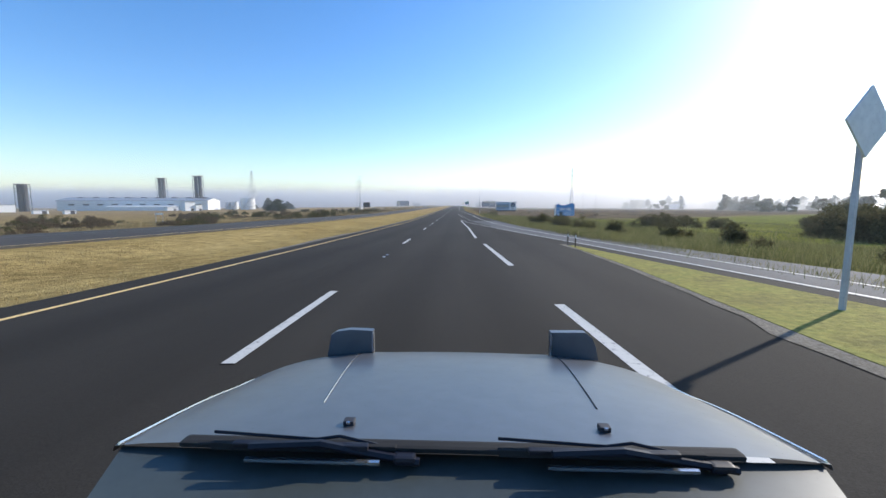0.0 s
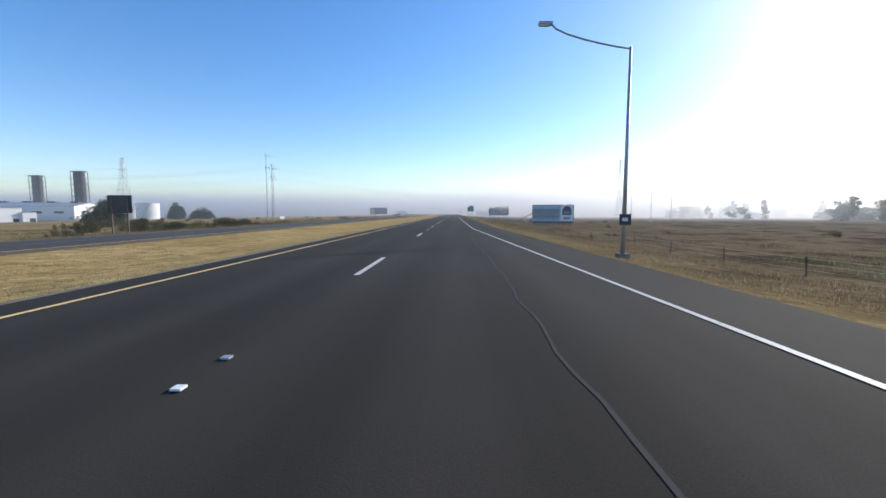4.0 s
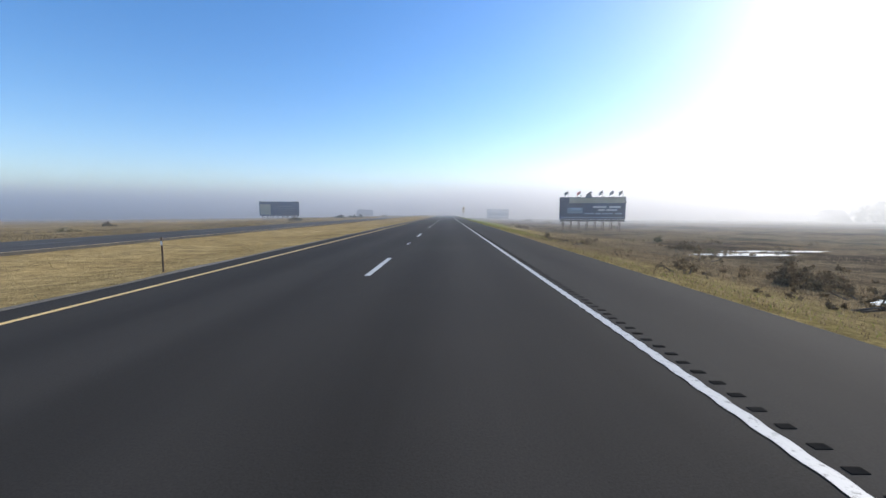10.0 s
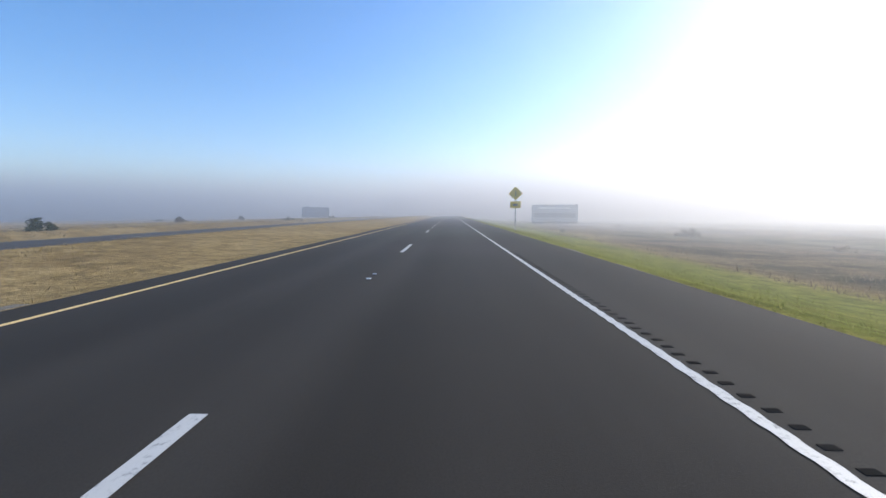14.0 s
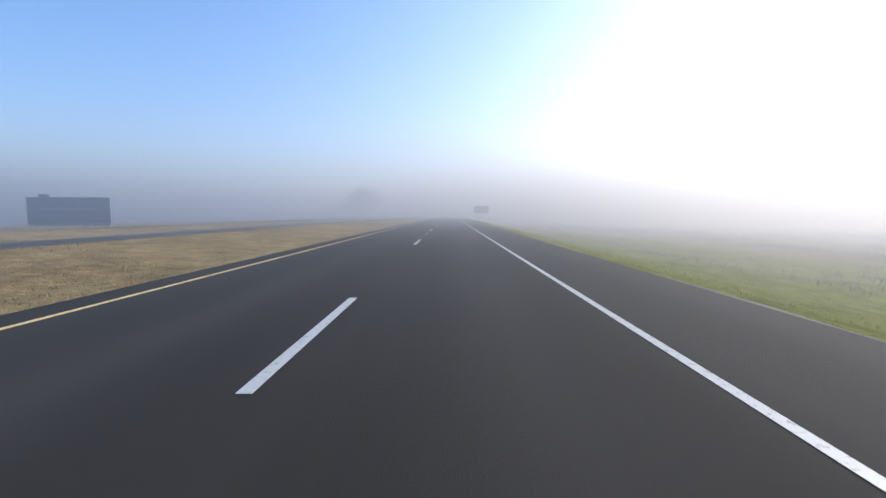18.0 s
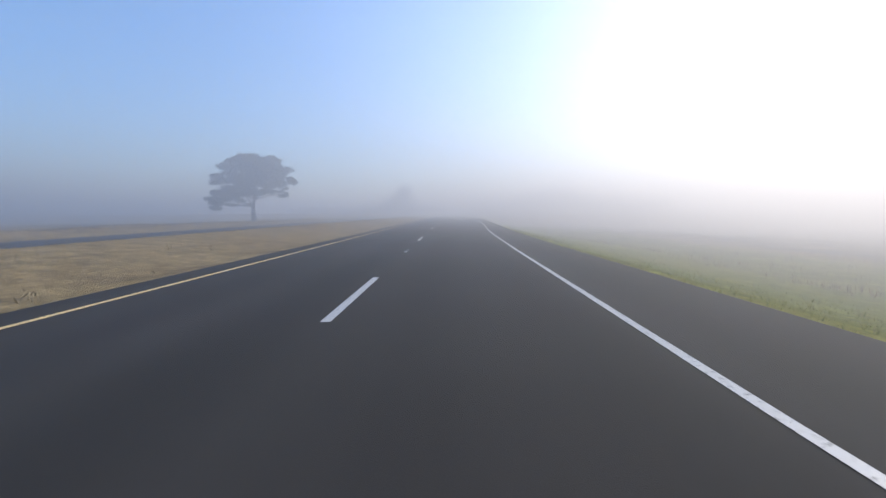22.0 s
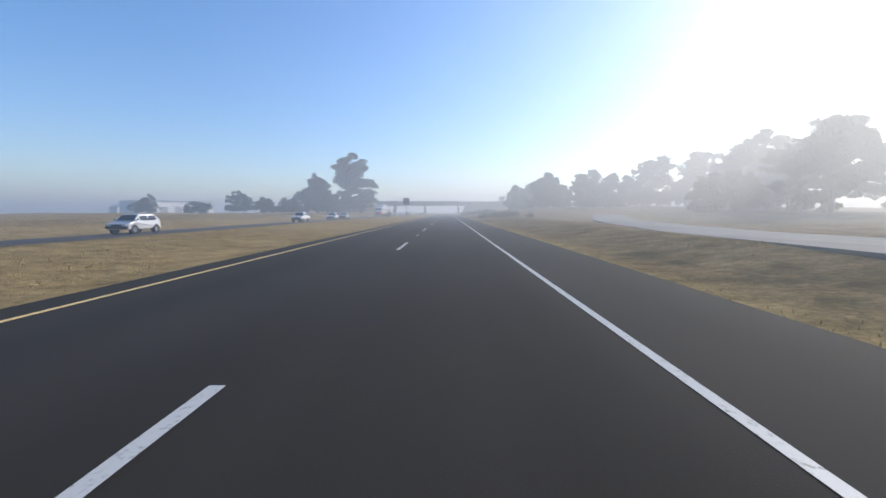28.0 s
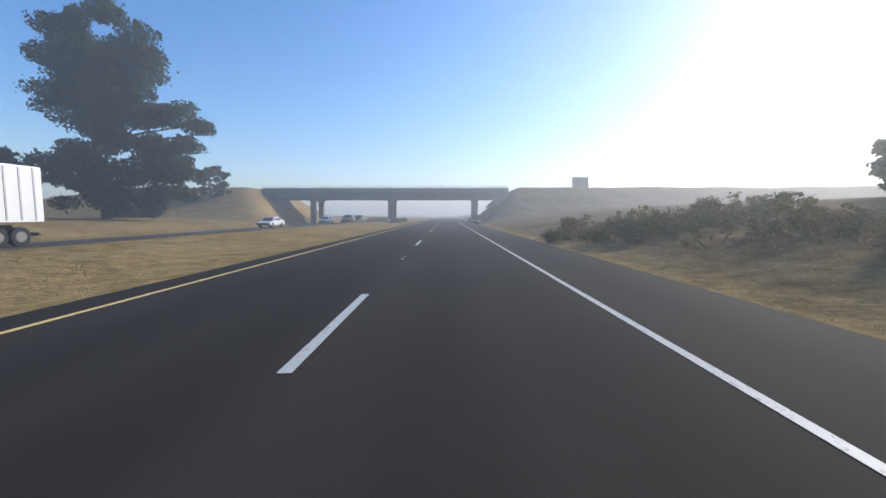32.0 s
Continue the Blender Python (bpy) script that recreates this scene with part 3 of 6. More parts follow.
def billboard(at, turn, w, h, low, panel, label, legs=6, apron=0.6, size=0.834, side_brace=False):
    """Panel w by h whose lower edge is low above its foot; faces -y before turning."""
    root = thing("billboard", at, label, "billboard", "roadside billboards", turn=turn, size=size)
    face = part("panel", Shape().box((0, 0, low + h / 2), (w, 0.22, h), None, 0.02), panel, root)
    for i in range(1, 4):
        part("panel_joint", Shape().box((-w / 2 + w * i / 4, -0.113, low + h / 2), (0.02, 0.006, h * 0.99)), M_AD_GREY, face)
    for z in (low - 0.035, low + h + 0.035):
        part("trim", Shape().box((0, -0.02, z), (w + 0.14, 0.30, 0.07)), M_AD_GREY, root)
    for x in (-w / 2 - 0.035, w / 2 + 0.035):
        part("trim", Shape().box((x, -0.02, low + h / 2), (0.07, 0.30, h)), M_AD_GREY, root)
    if apron:
        part("apron", Shape().box((0, -0.05, low - 0.13 - apron / 2), (w * 0.985, 0.12, apron)), M_DARK, root, "dark slatted apron")
        part("catwalk", Shape().box((0, -0.65, low - 0.2 - apron), (w, 1.0, 0.06)), M_DARK, root)
    for i in range(legs):
        x = -w / 2 + w * (i + 0.5) / legs
        part("leg", Shape().box((x, 0.3, (low + h * 0.8) / 2 - 1.5), (0.16, 0.2, low + h * 0.8 + 3.0)), M_WOOD, root)
        part("brace", Shape().tube((x, 0.4, low + h * 0.45), (x, 2.6, -0.6), 0.07, 0.07, 5), M_WOOD, root)
    if side_brace:
        part("side_brace", Shape().tube((-w / 2, 0.3, low + h * 0.5), (-w / 2 - 6.5, -0.5, -0.6), 0.12, 0.12, 6), M_WOOD, root, "slanting timber prop")
        part("side_brace", Shape().tube((-w / 2, 0.3, low), (-w / 2 - 2.2, 0.2, -0.5), 0.1, 0.1, 6), M_WOOD, root)
    return root, face


def stick(face, name, material, x, z, sx, sz, proud=0.118, label=""):
    """A flat printed patch on a billboard's face."""
    return part(name, Shape().box((x, -proud, z), (sx, 0.008, sz)), material, face, label)


def wording(face, material, x, z, w, h, words, seed):
    """Unreadable lettering as bars."""
    rng = random.Random(seed)
    at = x - w / 2
    unit = w / sum(words)
    for k in words:
        stick(face, "lettering_bar", material, at + unit * k * 0.44, z, unit * k * 0.82, h * rng.uniform(0.85, 1.0), 0.128)
        at += unit * k


S = {t: s for t, s, *_ in DRIVE}
# hotel advertisement beside the marsh
root, face = billboard(at_top(30.5, S[6] + 62), -9, 9.9, 5.2, 1.35, M_AD_SKY, "long pale blue and white billboard propped on wooden legs", 7, 0.5, (1.22, 1.0, 0.95), True)
stick(face, "band", M_AD_TEAL, -1.65, 4.75, 6.4, 1.0)
stick(face, "band", M_AD_OCHRE, -1.65, 3.85, 6.4, 0.8)
stick(face, "band", M_AD_TEAL, -1.65, 2.85, 6.4, 1.0)
stick(face, "white_panel", M_AD_CREAM, 3.35, 3.95, 3.05, 5.1)
arch = [(-1.05, 3.3), (1.05, 3.3), (1.1, 5.3)] + [(0.75 * math.cos(a), 5.4 + 0.75 * math.sin(a)) for a in (0.1, 0.5, 0.9, 1.57, 2.2, 2.64, 3.04)] + [(-1.1, 5.3)]
part("emblem", Shape().prism([(3.35 + u, z) for u, z in arch], -0.128, -0.118), M_AD_NAVY, face, "dark blue arched emblem plate")
stick(face, "emblem_bar", M_AD_OCHRE, 3.35, 4.3, 1.3, 0.5, 0.132)
stick(face, "emblem_bar", M_AD_TEAL, 3.35, 3.8, 1.5, 0.3, 0.132)
wording(face, M_AD_GREY, 3.35, 2.3, 1.6, 0.8, (2, 1, 1, 1), 3)
wording(face, M_AD_SKY2, -1.65, 5.9, 6.2, 0.6, (6, 4, 7, 3, 6), 4)
wording(face, M_AD_OCHRE, -1.65, 2.0, 5.0, 0.3, (3, 5, 4, 6), 5)
# flagged advertisement
root, face = billboard(at_top(30.6, S[11] + 56), -8, 14.4, 5.0, 2.7, M_AD_NAVY, "dark blue billboard with small flags along its top", 8, 0.3, 0.92)
stick(face, "band", M_AD_SAND, 1.0, 7.0, 12.2, 1.2)
stick(face, "picture", M_AD_TEAL, -3.8, 4.7, 3.4, 1.3, 0.122, "pale car-shaped picture")
stick(face, "picture", M_AD_SKY, -3.6, 5.1, 2.2, 0.5, 0.126)
wording(face, M_AD_CREAM, 3.4, 5.5, 6.6, 0.42, (7, 6), 6)
wording(face, M_AD_CREAM, 3.6, 4.8, 4.6, 0.42, (3, 5), 7)
wording(face, M_AD_SKY, 2.6, 4.0, 8.5, 0.3, (5, 3, 6, 4), 8)
stick(face, "band", M_AD_SKY, 0.0, 3.1, 13.8, 0.12)
part("emblem", Shape().tube((-0.8, -0.1, 7.95), (-0.8, 0.1, 7.95), 0.65, 0.65, 16), M_AD_GREY, root, "round emblem above the top edge")
part("emblem", Shape().tube((6.9, -0.1, 6.5), (6.9, 0.1, 6.5), 0.6, 0.6, 16), M_AD_GREY, root)
for i, x in enumerate((-5.4, -2.6, -0.1, 2.3, 4.6, 6.6)):
    pole = part("flag_pole", Shape().tube((x, 0.2, 7.5), (x, 0.2, 9.3), 0.035, 0.025, 6), M_DARK, root)
    fl = Shape()
    cols = [(x - 0.03 - 0.11 * k, 0.2 + 0.07 * math.sin(k * 1.4 + i)) for k in range(8)]
    pts = [(cx_, cy_, 9.25 - 0.07 * k) for k, (cx_, cy_) in enumerate(cols)] + [(cx_, cy_, 8.65 - 0.1 * k) for k, (cx_, cy_) in enumerate(cols)]
    fl.add(pts, [(k, k + 1, 9 + k, 8 + k) for k in range(7)])
    part("flag", fl, M_FLAG if i == 1 else M_FLAG2, pole)
# misty ones further on
# this panel's colour is lightened in place of glare
root, face = billboard(at_top(30.5, S[14] + 120), -8, 15.5, 4.6, 1.3, M_AD_PALE, "billboard with glare-paled panel colour standing in the mist", 7, 0.4, (0.84, 0.84, 1.05))
stick(face, "band", M_AD_GREY, 0, 3.0, 14.0, 1.2)
wording(face, M_AD_CREAM, 0, 5.0, 11, 0.5, (4, 6, 3), 10)
root, face = billboard(at_top(-63.5, 470), 8, 15.0, 6.2, 2.2, M_AD_NAVY, "dark blue billboard beyond the opposite carriageway", 8, 0.3, (0.95, 0.95, 0.8))
stick(face, "picture", M_AD_SAND, -5.3, 4.8, 3.9, 4.8, 0.122, "brown portrait-shaped patch")
for z, w in ((6.2, 7.0), (5.2, 8.4), (4.2, 7.6), (3.2, 6.0)):
    wording(face, M_AD_GREY, 1.8, z, w, 0.32, (4, 6, 3, 5), int(z * 7))
root, face = billboard(at_ground(-65.5, S[18] + 69, 1.0), 8, 15.5, 5.8, 2.2, M_AD_NAVY, "dark blue billboard looming in the mist", 7, 0.3, (0.83, 0.83, 0.76))
stick(face, "cut_out", M_AD_NAVY, -4.5, 8.3, 2.0, 0.9)
wording(face, M_AD_GREY, 0, 5.4, 11, 0.6, (5, 7, 4), 11)
# blue wave sign
root = thing("wave_sign", at_ground(37.8, 139, 0.3), "small blue sign with white wave stripes in a green field", "sign", turn=-6, size=1.05)
outline = [(-2.8, 1.4), (2.8, 1.4)] + [(2.8 - 5.6 * k / 16, 5.0 + 0.32 * math.sin(k / 16 * 7.0 + 0.4)) for k in range(17)]
face = part("panel", Shape().prism(outline, -0.1, 0.1), M_AD_BLUE, root)
for z in (1.75, 2.15, 2.6, 3.05, 3.9):
    w = Shape()
    up = [(-2.6 + 5.2 * k / 20, z + 0.1 * math.sin(k * 0.75 + z)) for k in range(21)]
    lo = [(x, q - 0.13 - 0.03 * math.sin(x * 2)) for x, q in up]
    w.prism(up + lo[::-1], -0.112, -0.104)
    part("wave_stripe", w, M_AD_CREAM, face)
wording(face, M_AD_CREAM, 0, 3.45, 3.6, 0.4, (5, 4), 12)
part("side_panel", Shape().box((-3.1, 0.3, 3.1), (0.5, 0.12, 3.4)), M_AD_CREAM, root)
for x in (-2.0, 0, 2.0):
    part("post", Shape().box((x, 0.2, 1.0), (0.16, 0.16, 5.2)), M_WOOD, root)


# ---- trees ----
def leaf_build(a, b_):
    """Thin leaves: what light passes through them shows too."""
    def build(nt, b):
        info = nt.nodes.new("ShaderNodeNewGeometry")
        c = ramp(nt, info.outputs["Random Per Island"], [(0.0, a), (1.0, b_)])
        nt.links.new(c, b.inputs["Base Color"])
        thin = nt.nodes.new("ShaderNodeBsdfTranslucent")
        nt.links.new(c, thin.inputs["Color"])
        mix = nt.nodes.new("ShaderNodeMixShader")
        mix.inputs["Fac"].default_value = 0.4
        nt.links.new(b.outputs["BSDF"], mix.inputs[1])
        nt.links.new(thin.outputs["BSDF"], mix.inputs[2])
        nt.links.new(mix.outputs["Shader"], nt.nodes["Material Output"].inputs["Surface"])
    return build


M_LEAF = shader("dark_conifer_leaf", leaf_build((0.022, 0.035, 0.016), (0.060, 0.075, 0.030)), 0.7, 0, 0.2)
M_LEAF2 = shader("grey_green_leaf", leaf_build((0.045, 0.055, 0.022), (0.10, 0.105, 0.045)), 0.7, 0, 0.2)
M_BARK = plain("bark", (0.10, 0.08, 0.06), 0.95, 0, 0.3, 1.5)


def leaves(rng, clumps, per, size):
    """Many small leaf blades filling uneven clumps (x, y, z, rx, rz)."""
    out = []
    for cx, cy, cz, rx, rz in clumps:
        n = max(20, int(per * rx * rx * 0.5))
        k = 11
        way = rng.normal(size=(k, 3))
        way /= np.linalg.norm(way, axis=1)[:, None]
        centre, reach = way * rng.uniform(0.35, 0.95, (k, 1)), rng.uniform(0.22, 0.5, k)
        d = rng.normal(size=(n, 3))
        d /= np.linalg.norm(d, axis=1)[:, None]
        lobe = rng.choice(k, n, p=reach ** 2 / np.sum(reach ** 2))
        r = rng.uniform(0.1, 1.0, n) ** 0.5 * np.where(rng.uniform(0, 1, n) < 0.1, rng.uniform(1.0, 1.35, n), 1.0) * reach[lobe]
        p = (centre[lobe] + d * r[:, None] * np.array([1.15, 1.15, 0.8])) * np.array([rx, rx, rz]) + np.array([cx, cy, cz])
        a = rng.normal(size=(n, 3))
        a /= np.linalg.norm(a, axis=1)[:, None]
        b = np.cross(a, rng.normal(size=(n, 3)))
        b /= np.linalg.norm(b, axis=1)[:, None]
        s = size * rng.uniform(0.6, 1.3, n)[:, None]
        out.append(np.stack([p - a * s * 0.5, p + b * s * 0.3, p + a * s * 0.5, p - b * s * 0.3], 1))
    v = np.concatenate(out).reshape(-1, 3)
    return v, np.arange(len(v)).reshape(-1, 4)


def tree(at, clumps, trunk_h, trunk_r, seed, label, material=None, per=240, size=0.62, lean=(0, 0), name="tree", scale=0.834):
    rng = np.random.default_rng(seed)
    root = thing(name, at, label, "tree", size=scale)
    wood = Shape()
    p, r = Vector((0, 0, -0.3)), trunk_r
    steps = 6
    pts = [p]
    for i in range(steps):
        q = p + Vector((lean[0] * trunk_h / steps + rng.normal() * 0.12, lean[1] * trunk_h / steps + rng.normal() * 0.12, trunk_h / steps))
        wood.tube(p, q, r, r * 0.82, 8)
        p, r = q, r * 0.82
        pts.append(p)
    for cx, cy, cz, rx, rz in clumps:
        base = min(pts[1:], key=lambda v: abs(v.z - max(cz - rx, trunk_h * 0.3)))
        mid = base.lerp(Vector((cx, cy, cz)), 0.5) + Vector((0, 0, 0.1 * rx))
        wood.tube(base, mid, trunk_r * 0.35, trunk_r * 0.22, 6)
        wood.tube(mid, (cx, cy, cz), trunk_r * 0.22, trunk_r * 0.08, 5)
    part("trunk", wood, M_BARK, root, smooth=True)
    v, f = leaves(rng, clumps, per, size)
    part("crown", raw_mesh("crown", v, f, material or M_LEAF), None, root)
    return root


def bushy(rng, w, h, base, n):
    """Clumps for a lumpy, uneven crown w wide from base up to h."""
    out = []
    ph = rng.uniform(0, 6.28, 3)
    for _ in range(int(n * 4.0)):
        a, u = rng.uniform(0, 6.28), rng.uniform(0.0, 1)
        tall_ = 0.84 + 0.10 * math.sin(2 * a + ph[0]) + 0.08 * math.sin(3 * a + ph[1])
        wide_ = 0.92 + 0.14 * math.sin(2 * a + ph[2]) + 0.08 * math.sin(5 * a + ph[0])
        k = math.sqrt(max(0.04, 1 - (max(0.0, u - 0.3) / 0.7) ** 2.0)) * (0.8 + 0.2 * min(1, u / 0.3))
        rr = (rng.uniform(0.1, 1.0) ** 0.6) * wide_ * w / 2 * k
        q = w * rng.uniform(0.065, 0.12)
        out.append((math.cos(a) * rr, math.sin(a) * rr, base + (h - base) * (0.06 + 0.9 * u * tall_), q, q * rng.uniform(0.65, 0.95)))
    return out


def simple_tree(x, y, w, h, seed, label, base=0.25, n=16, material=None, per=240, size=0.62, scale=0.834):
    rng = np.random.default_rng(seed)
    return tree(at_ground(x, y), bushy(rng, w, h, h * base, n), h * 0.75, max(0.12, h * 0.022), seed, label, material, per, size, scale=scale)


# lone spreading cypress in the mist
cy_clumps = [(1, 0, 18, 4.5, 3.0), (-3.5, 1, 16.5, 4.2, 2.9), (5, -1, 16.3, 4.2, 2.9), (0, 0, 15, 5, 3.2), (-6.5, 0, 13.4, 4.2, 2.9), (8, 1, 13.3, 3.8, 2.8),
             (2.5, -2, 12.5, 5, 3.0), (-2.5, 2, 12, 5, 2.9), (-8.5, 0, 10, 4, 2.6), (9.3, 0, 10.3, 3.2, 2.0), (4.5, 1, 9.8, 4, 2.0), (-4, -1, 9, 4.4, 2.4),
             (-10.5, 0, 6.8, 3.6, 2.1), (-7, 1, 5.6, 3.6, 1.9), (-12, 0, 4.4, 2.8, 1.6), (8.5, 0, 7.4, 2.6, 1.1), (1, 0, 8, 3.5, 1.6)]
tree(at_ground(-48.6, S[23] + 68, -0.5), cy_clumps, 12, 0.75, 5, "lone spreading cypress with a ragged flat-topped crown", lean=(0.02, 0))
tall = [(0, 0, 32, 6.4, 3.2), (4, 1, 28.5, 7.0, 3.2), (-4.5, 0, 28, 6.2, 3.0), (2, 0, 24, 6.6, 3.0), (-4, 1, 22.5, 4.2, 2.4), (9, 0, 20, 4.6, 2.0), (13, 1, 17, 4.4, 2.2), (1, 0, 20.5, 5.0, 2.2), (-4, 0, 19, 5.4, 2.6), (4, 0, 16, 6.4, 2.6),
        (11, 0, 12.5, 5.2, 2.2), (6, 1, 9.5, 5.6, 2.4), (13, 0, 8.5, 3.6, 1.8), (-2, 0, 12.5, 5.2, 2.8), (9, 1, 5.5, 4.4, 2.0), (1, 0, 6.5, 5.2, 2.6), (-7, 0, 9, 4.6, 2.6), (-6, 1, 4.5, 4.4, 2.4), (4, 0, 3, 4.4, 2.0)]
tall = [(x * 1.1, y * 2.5, z, rx * 1.1, rz * 1.75) for x, y, z, rx, rz in tall] + [(-2, 3, 30, 5.0, 4.4), (2, -3, 26, 5.0, 4.0)]
tree(at_ground(-42.8, S[31] + 82), tall, 27, 0.8, 8, "tall dark pine with layered clumps of foliage", scale=0.69)
simple_tree(-53.3, S[31] + 70, 22, 23, 9, "dark rounded pine beside a taller one", 0.06, 30, scale=0.71)
simple_tree(-49.5, S[31] + 70, 15, 16, 12, "dark pine filling the gap between two taller ones", 0.03, 18, scale=0.71)
simple_tree(-62.0, S[31] + 76, 16, 14, 10, "low dark pine at the edge of a grove", 0.05, 18, scale=0.71)
simple_tree(-51.0, S[31] + 76, 14, 13, 11, "low dark pine at the edge of a grove", 0.03, 16, scale=0.71)
BANK = "hazy grey-green tree on the bank beside the freeway"
for x, y, w, h, sd in ((23.5, S[31] + 46, 8.0, 10.3, 21), (29.0, S[31] + 49, 8.0, 11.3, 22), (28.6, S[30] + 54.5, 10.5, 12.5, 23), (37.7, S[30] + 48, 10.5, 12.5, 24), (45.6, S[30] + 46, 11, 11.5, 36), (34.2, S[30] + 66, 9, 10.5, 27), (26.0, S[30] + 84, 8, 8.5, 35), (42.4, S[30] + 58, 9, 9.5, 39),
                       (56.0, S[29] + 77, 13, 16, 25), (66.8, S[29] + 75, 15, 18, 26), (77.6, S[29] + 74, 15, 17, 38),
                       (62.4, S[29] + 52, 16, 20, 28), (55.8, S[28] + 60, 16, 18, 29), (67.3, S[28] + 50, 18, 20, 30), (77.1, S[28] + 32, 16, 13, 31), (86.9, S[28] + 15, 16, 12, 32), (48.9, S[29] + 40, 12, 9, 33), (98.5, S[28] + 5, 16, 12, 34)):
    simple_tree(x, y, w * 1.4, h, sd, BANK, 0.0, 20, M_LEAF2)
rt = random.Random(19)
for i in range(8):
    simple_tree(60 + i * 7.5 + rt.uniform(-3, 3), 985 - i * 10 + rt.uniform(-5, 5), rt.uniform(6, 10), rt.uniform(3.5, 7), 300 + i, "low hazy tree joining the line along the bank", 0.0, 9, M_LEAF2)
for x, y, w, h, sd in ((-107.1, S[29] + 112, 8, 8.5, 41), (-74.5, S[29] + 112, 12, 10, 42), (-64.5, S[29] + 110, 10, 7.5, 43), (-56.2, S[29] + 108, 9, 7, 44), (-115.3, S[29] + 120, 12, 6, 45), (-92.0, S[29] + 116, 12, 5.5, 46), (-43, OVER_Y - 12, 8, 8, 47), (-51, OVER_Y - 20, 14, 6, 48)):
    simple_tree(x, y, w, h, sd, "dark round shrub-like tree on the far bank", 0.05, 14)

# ---- overpass ----
def overpass():
    root = thing("overpass", (1.05, OVER_Y, -0.7), "concrete freeway overpass on slender piers", "bridge", size=0.834)
    x0, x1 = -46.0, 13.0
    part("deck", Shape().box(((x0 + x1) / 2, 0, 8.0), (x1 - x0, 11.0, 0.5)), M_CONCRETE, root)
    for y in (-4.2, -1.4, 1.4, 4.2):
        part("girder", Shape().box(((x0 + x1) / 2, y, 7.05), (x1 - x0, 0.9, 1.4)), M_CONCRETE, root)
    for y in (-5.4, 5.4):
        part("parapet", Shape().box(((x0 + x1) / 2, y, 8.6), (x1 - x0, 0.3, 0.7)), M_CONCRETE, root)
        rail = Shape().tube((x0, y, 9.25), (x1, y, 9.25), 0.06)
        part("rail", rail, M_STEEL, root)
        for i in range(24):
            x = x0 + (x1 - x0) * (i + 0.5) / 24
            part("rail_post", Shape().box((x, y, 9.1), (0.08, 0.08, 0.3)), M_STEEL, root)
    for x in (-34.5, -15.5, 5.2):
        part("cap_beam", Shape().box((x, 0, 6.15), (1.3, 10, 0.5)), M_CONCRETE, root)
        for y in (-3.2, 3.2):
            part("pier", Shape().box((x, y, 2.9), (1.2, 1.2, 6.2), None, 0.12), M_CONCRETE, root)
    for x, s in ((x0 + 2.5, 1), (x1 - 2.5, -1)):
        part("abutment", Shape().prism([(x - s * 4, 4.5), (x + s * 2.2, 4.5), (x, 6.4), (x, 7.75), (x - s * 4, 7.75)], -5.5, 5.5), M_CONCRETE, root)
    for y in (-5.5, 5.5):
        for i in range(12):
            part("panel_line", Shape().box((x0 + 4.9 * (i + 0.5), y * 1.029, 8.6), (0.05, 0.02, 0.68)), M_DARK, root)
    return root


overpass()


def guard_rail(x, y, length, label):
    root = thing("guard_rail", at_ground(x, y, 0.1), label, "guard rail", "roadside guard rails")
    part("beam", Shape().prism([(-0.04, 0.5), (0.03, 0.56), (-0.04, 0.65), (0.03, 0.74), (-0.04, 0.8), (-0.05, 0.8), (0.01, 0.74), (-0.05, 0.65), (0.01, 0.56), (-0.05, 0.5)], 0, length), M_STEEL, root)
    for k in range(int(length / 1.9) + 1):
        part("post", Shape().box((0.12, 0.15 + k * 1.9, 0.4), (0.15, 0.2, 0.95)), M_WOOD, root)
    part("end_plate", Shape().box((0, -0.1, 0.65), (0.35, 0.06, 0.36), None, 0.02), M_WHITE, root)
    return root


guard_rail(-10.0, OVER_Y - 19, 30, "galvanised guard rail round the median pier")
guard_rail(-13.6, OVER_Y - 19, 30, "galvanised guard rail round the median pier")
guard_rail(4.5, OVER_Y - 24, 34, "galvanised guard rail before the shoulder pier")
# ---- signs along the road ----
def sign_post(root, x, y, h, material=None, r=0.07):
    return part("post", Shape().box((x, y, h / 2 - 0.3), (r * 2, r * 2, h + 0.6)), material or M_WOOD, root)


# exit guide sign: tab, main panel, blue plate below
gs = thing("guide_sign", at_ground(7.75, S[9] + 23.9, 0.2), "green freeway guide sign with a blue plate on two wooden posts", "road sign", turn=-6, size=0.87)
main = part("panel", Shape().box((0, 0, 5.0), (3.1, 0.06, 1.75), None, 0.02), M_GREEN_SIGN, gs)
tab = part("tab", Shape().box((0.62, 0, 6.14), (1.8, 0.06, 0.48), None, 0.02), M_GREEN_SIGN, gs, "small green exit tab")
low = part("plate", Shape().box((0.05, 0, 3.8), (3.0, 0.06, 0.56), None, 0.02), M_BLUE_SIGN, gs, "blue plate")
for z in (5.86, 4.14):
    part("border", Shape().box((0, -0.034, z), (3.04, 0.01, 0.03)), M_WHITE, main)
for x in (-1.5, 1.5):
    part("border", Shape().box((x, -0.034, 5.0), (0.03, 0.01, 1.69)), M_WHITE, main)


def bars(parent, x, z, w, h, words, material, y=-0.036):
    at, unit = x - w / 2, w / sum(words)
    for k in words:
        part("lettering_bar", Shape().box((at + unit * k * 0.45, y, z), (unit * k * 0.8, 0.008, h)), material, parent)
        at += unit * k


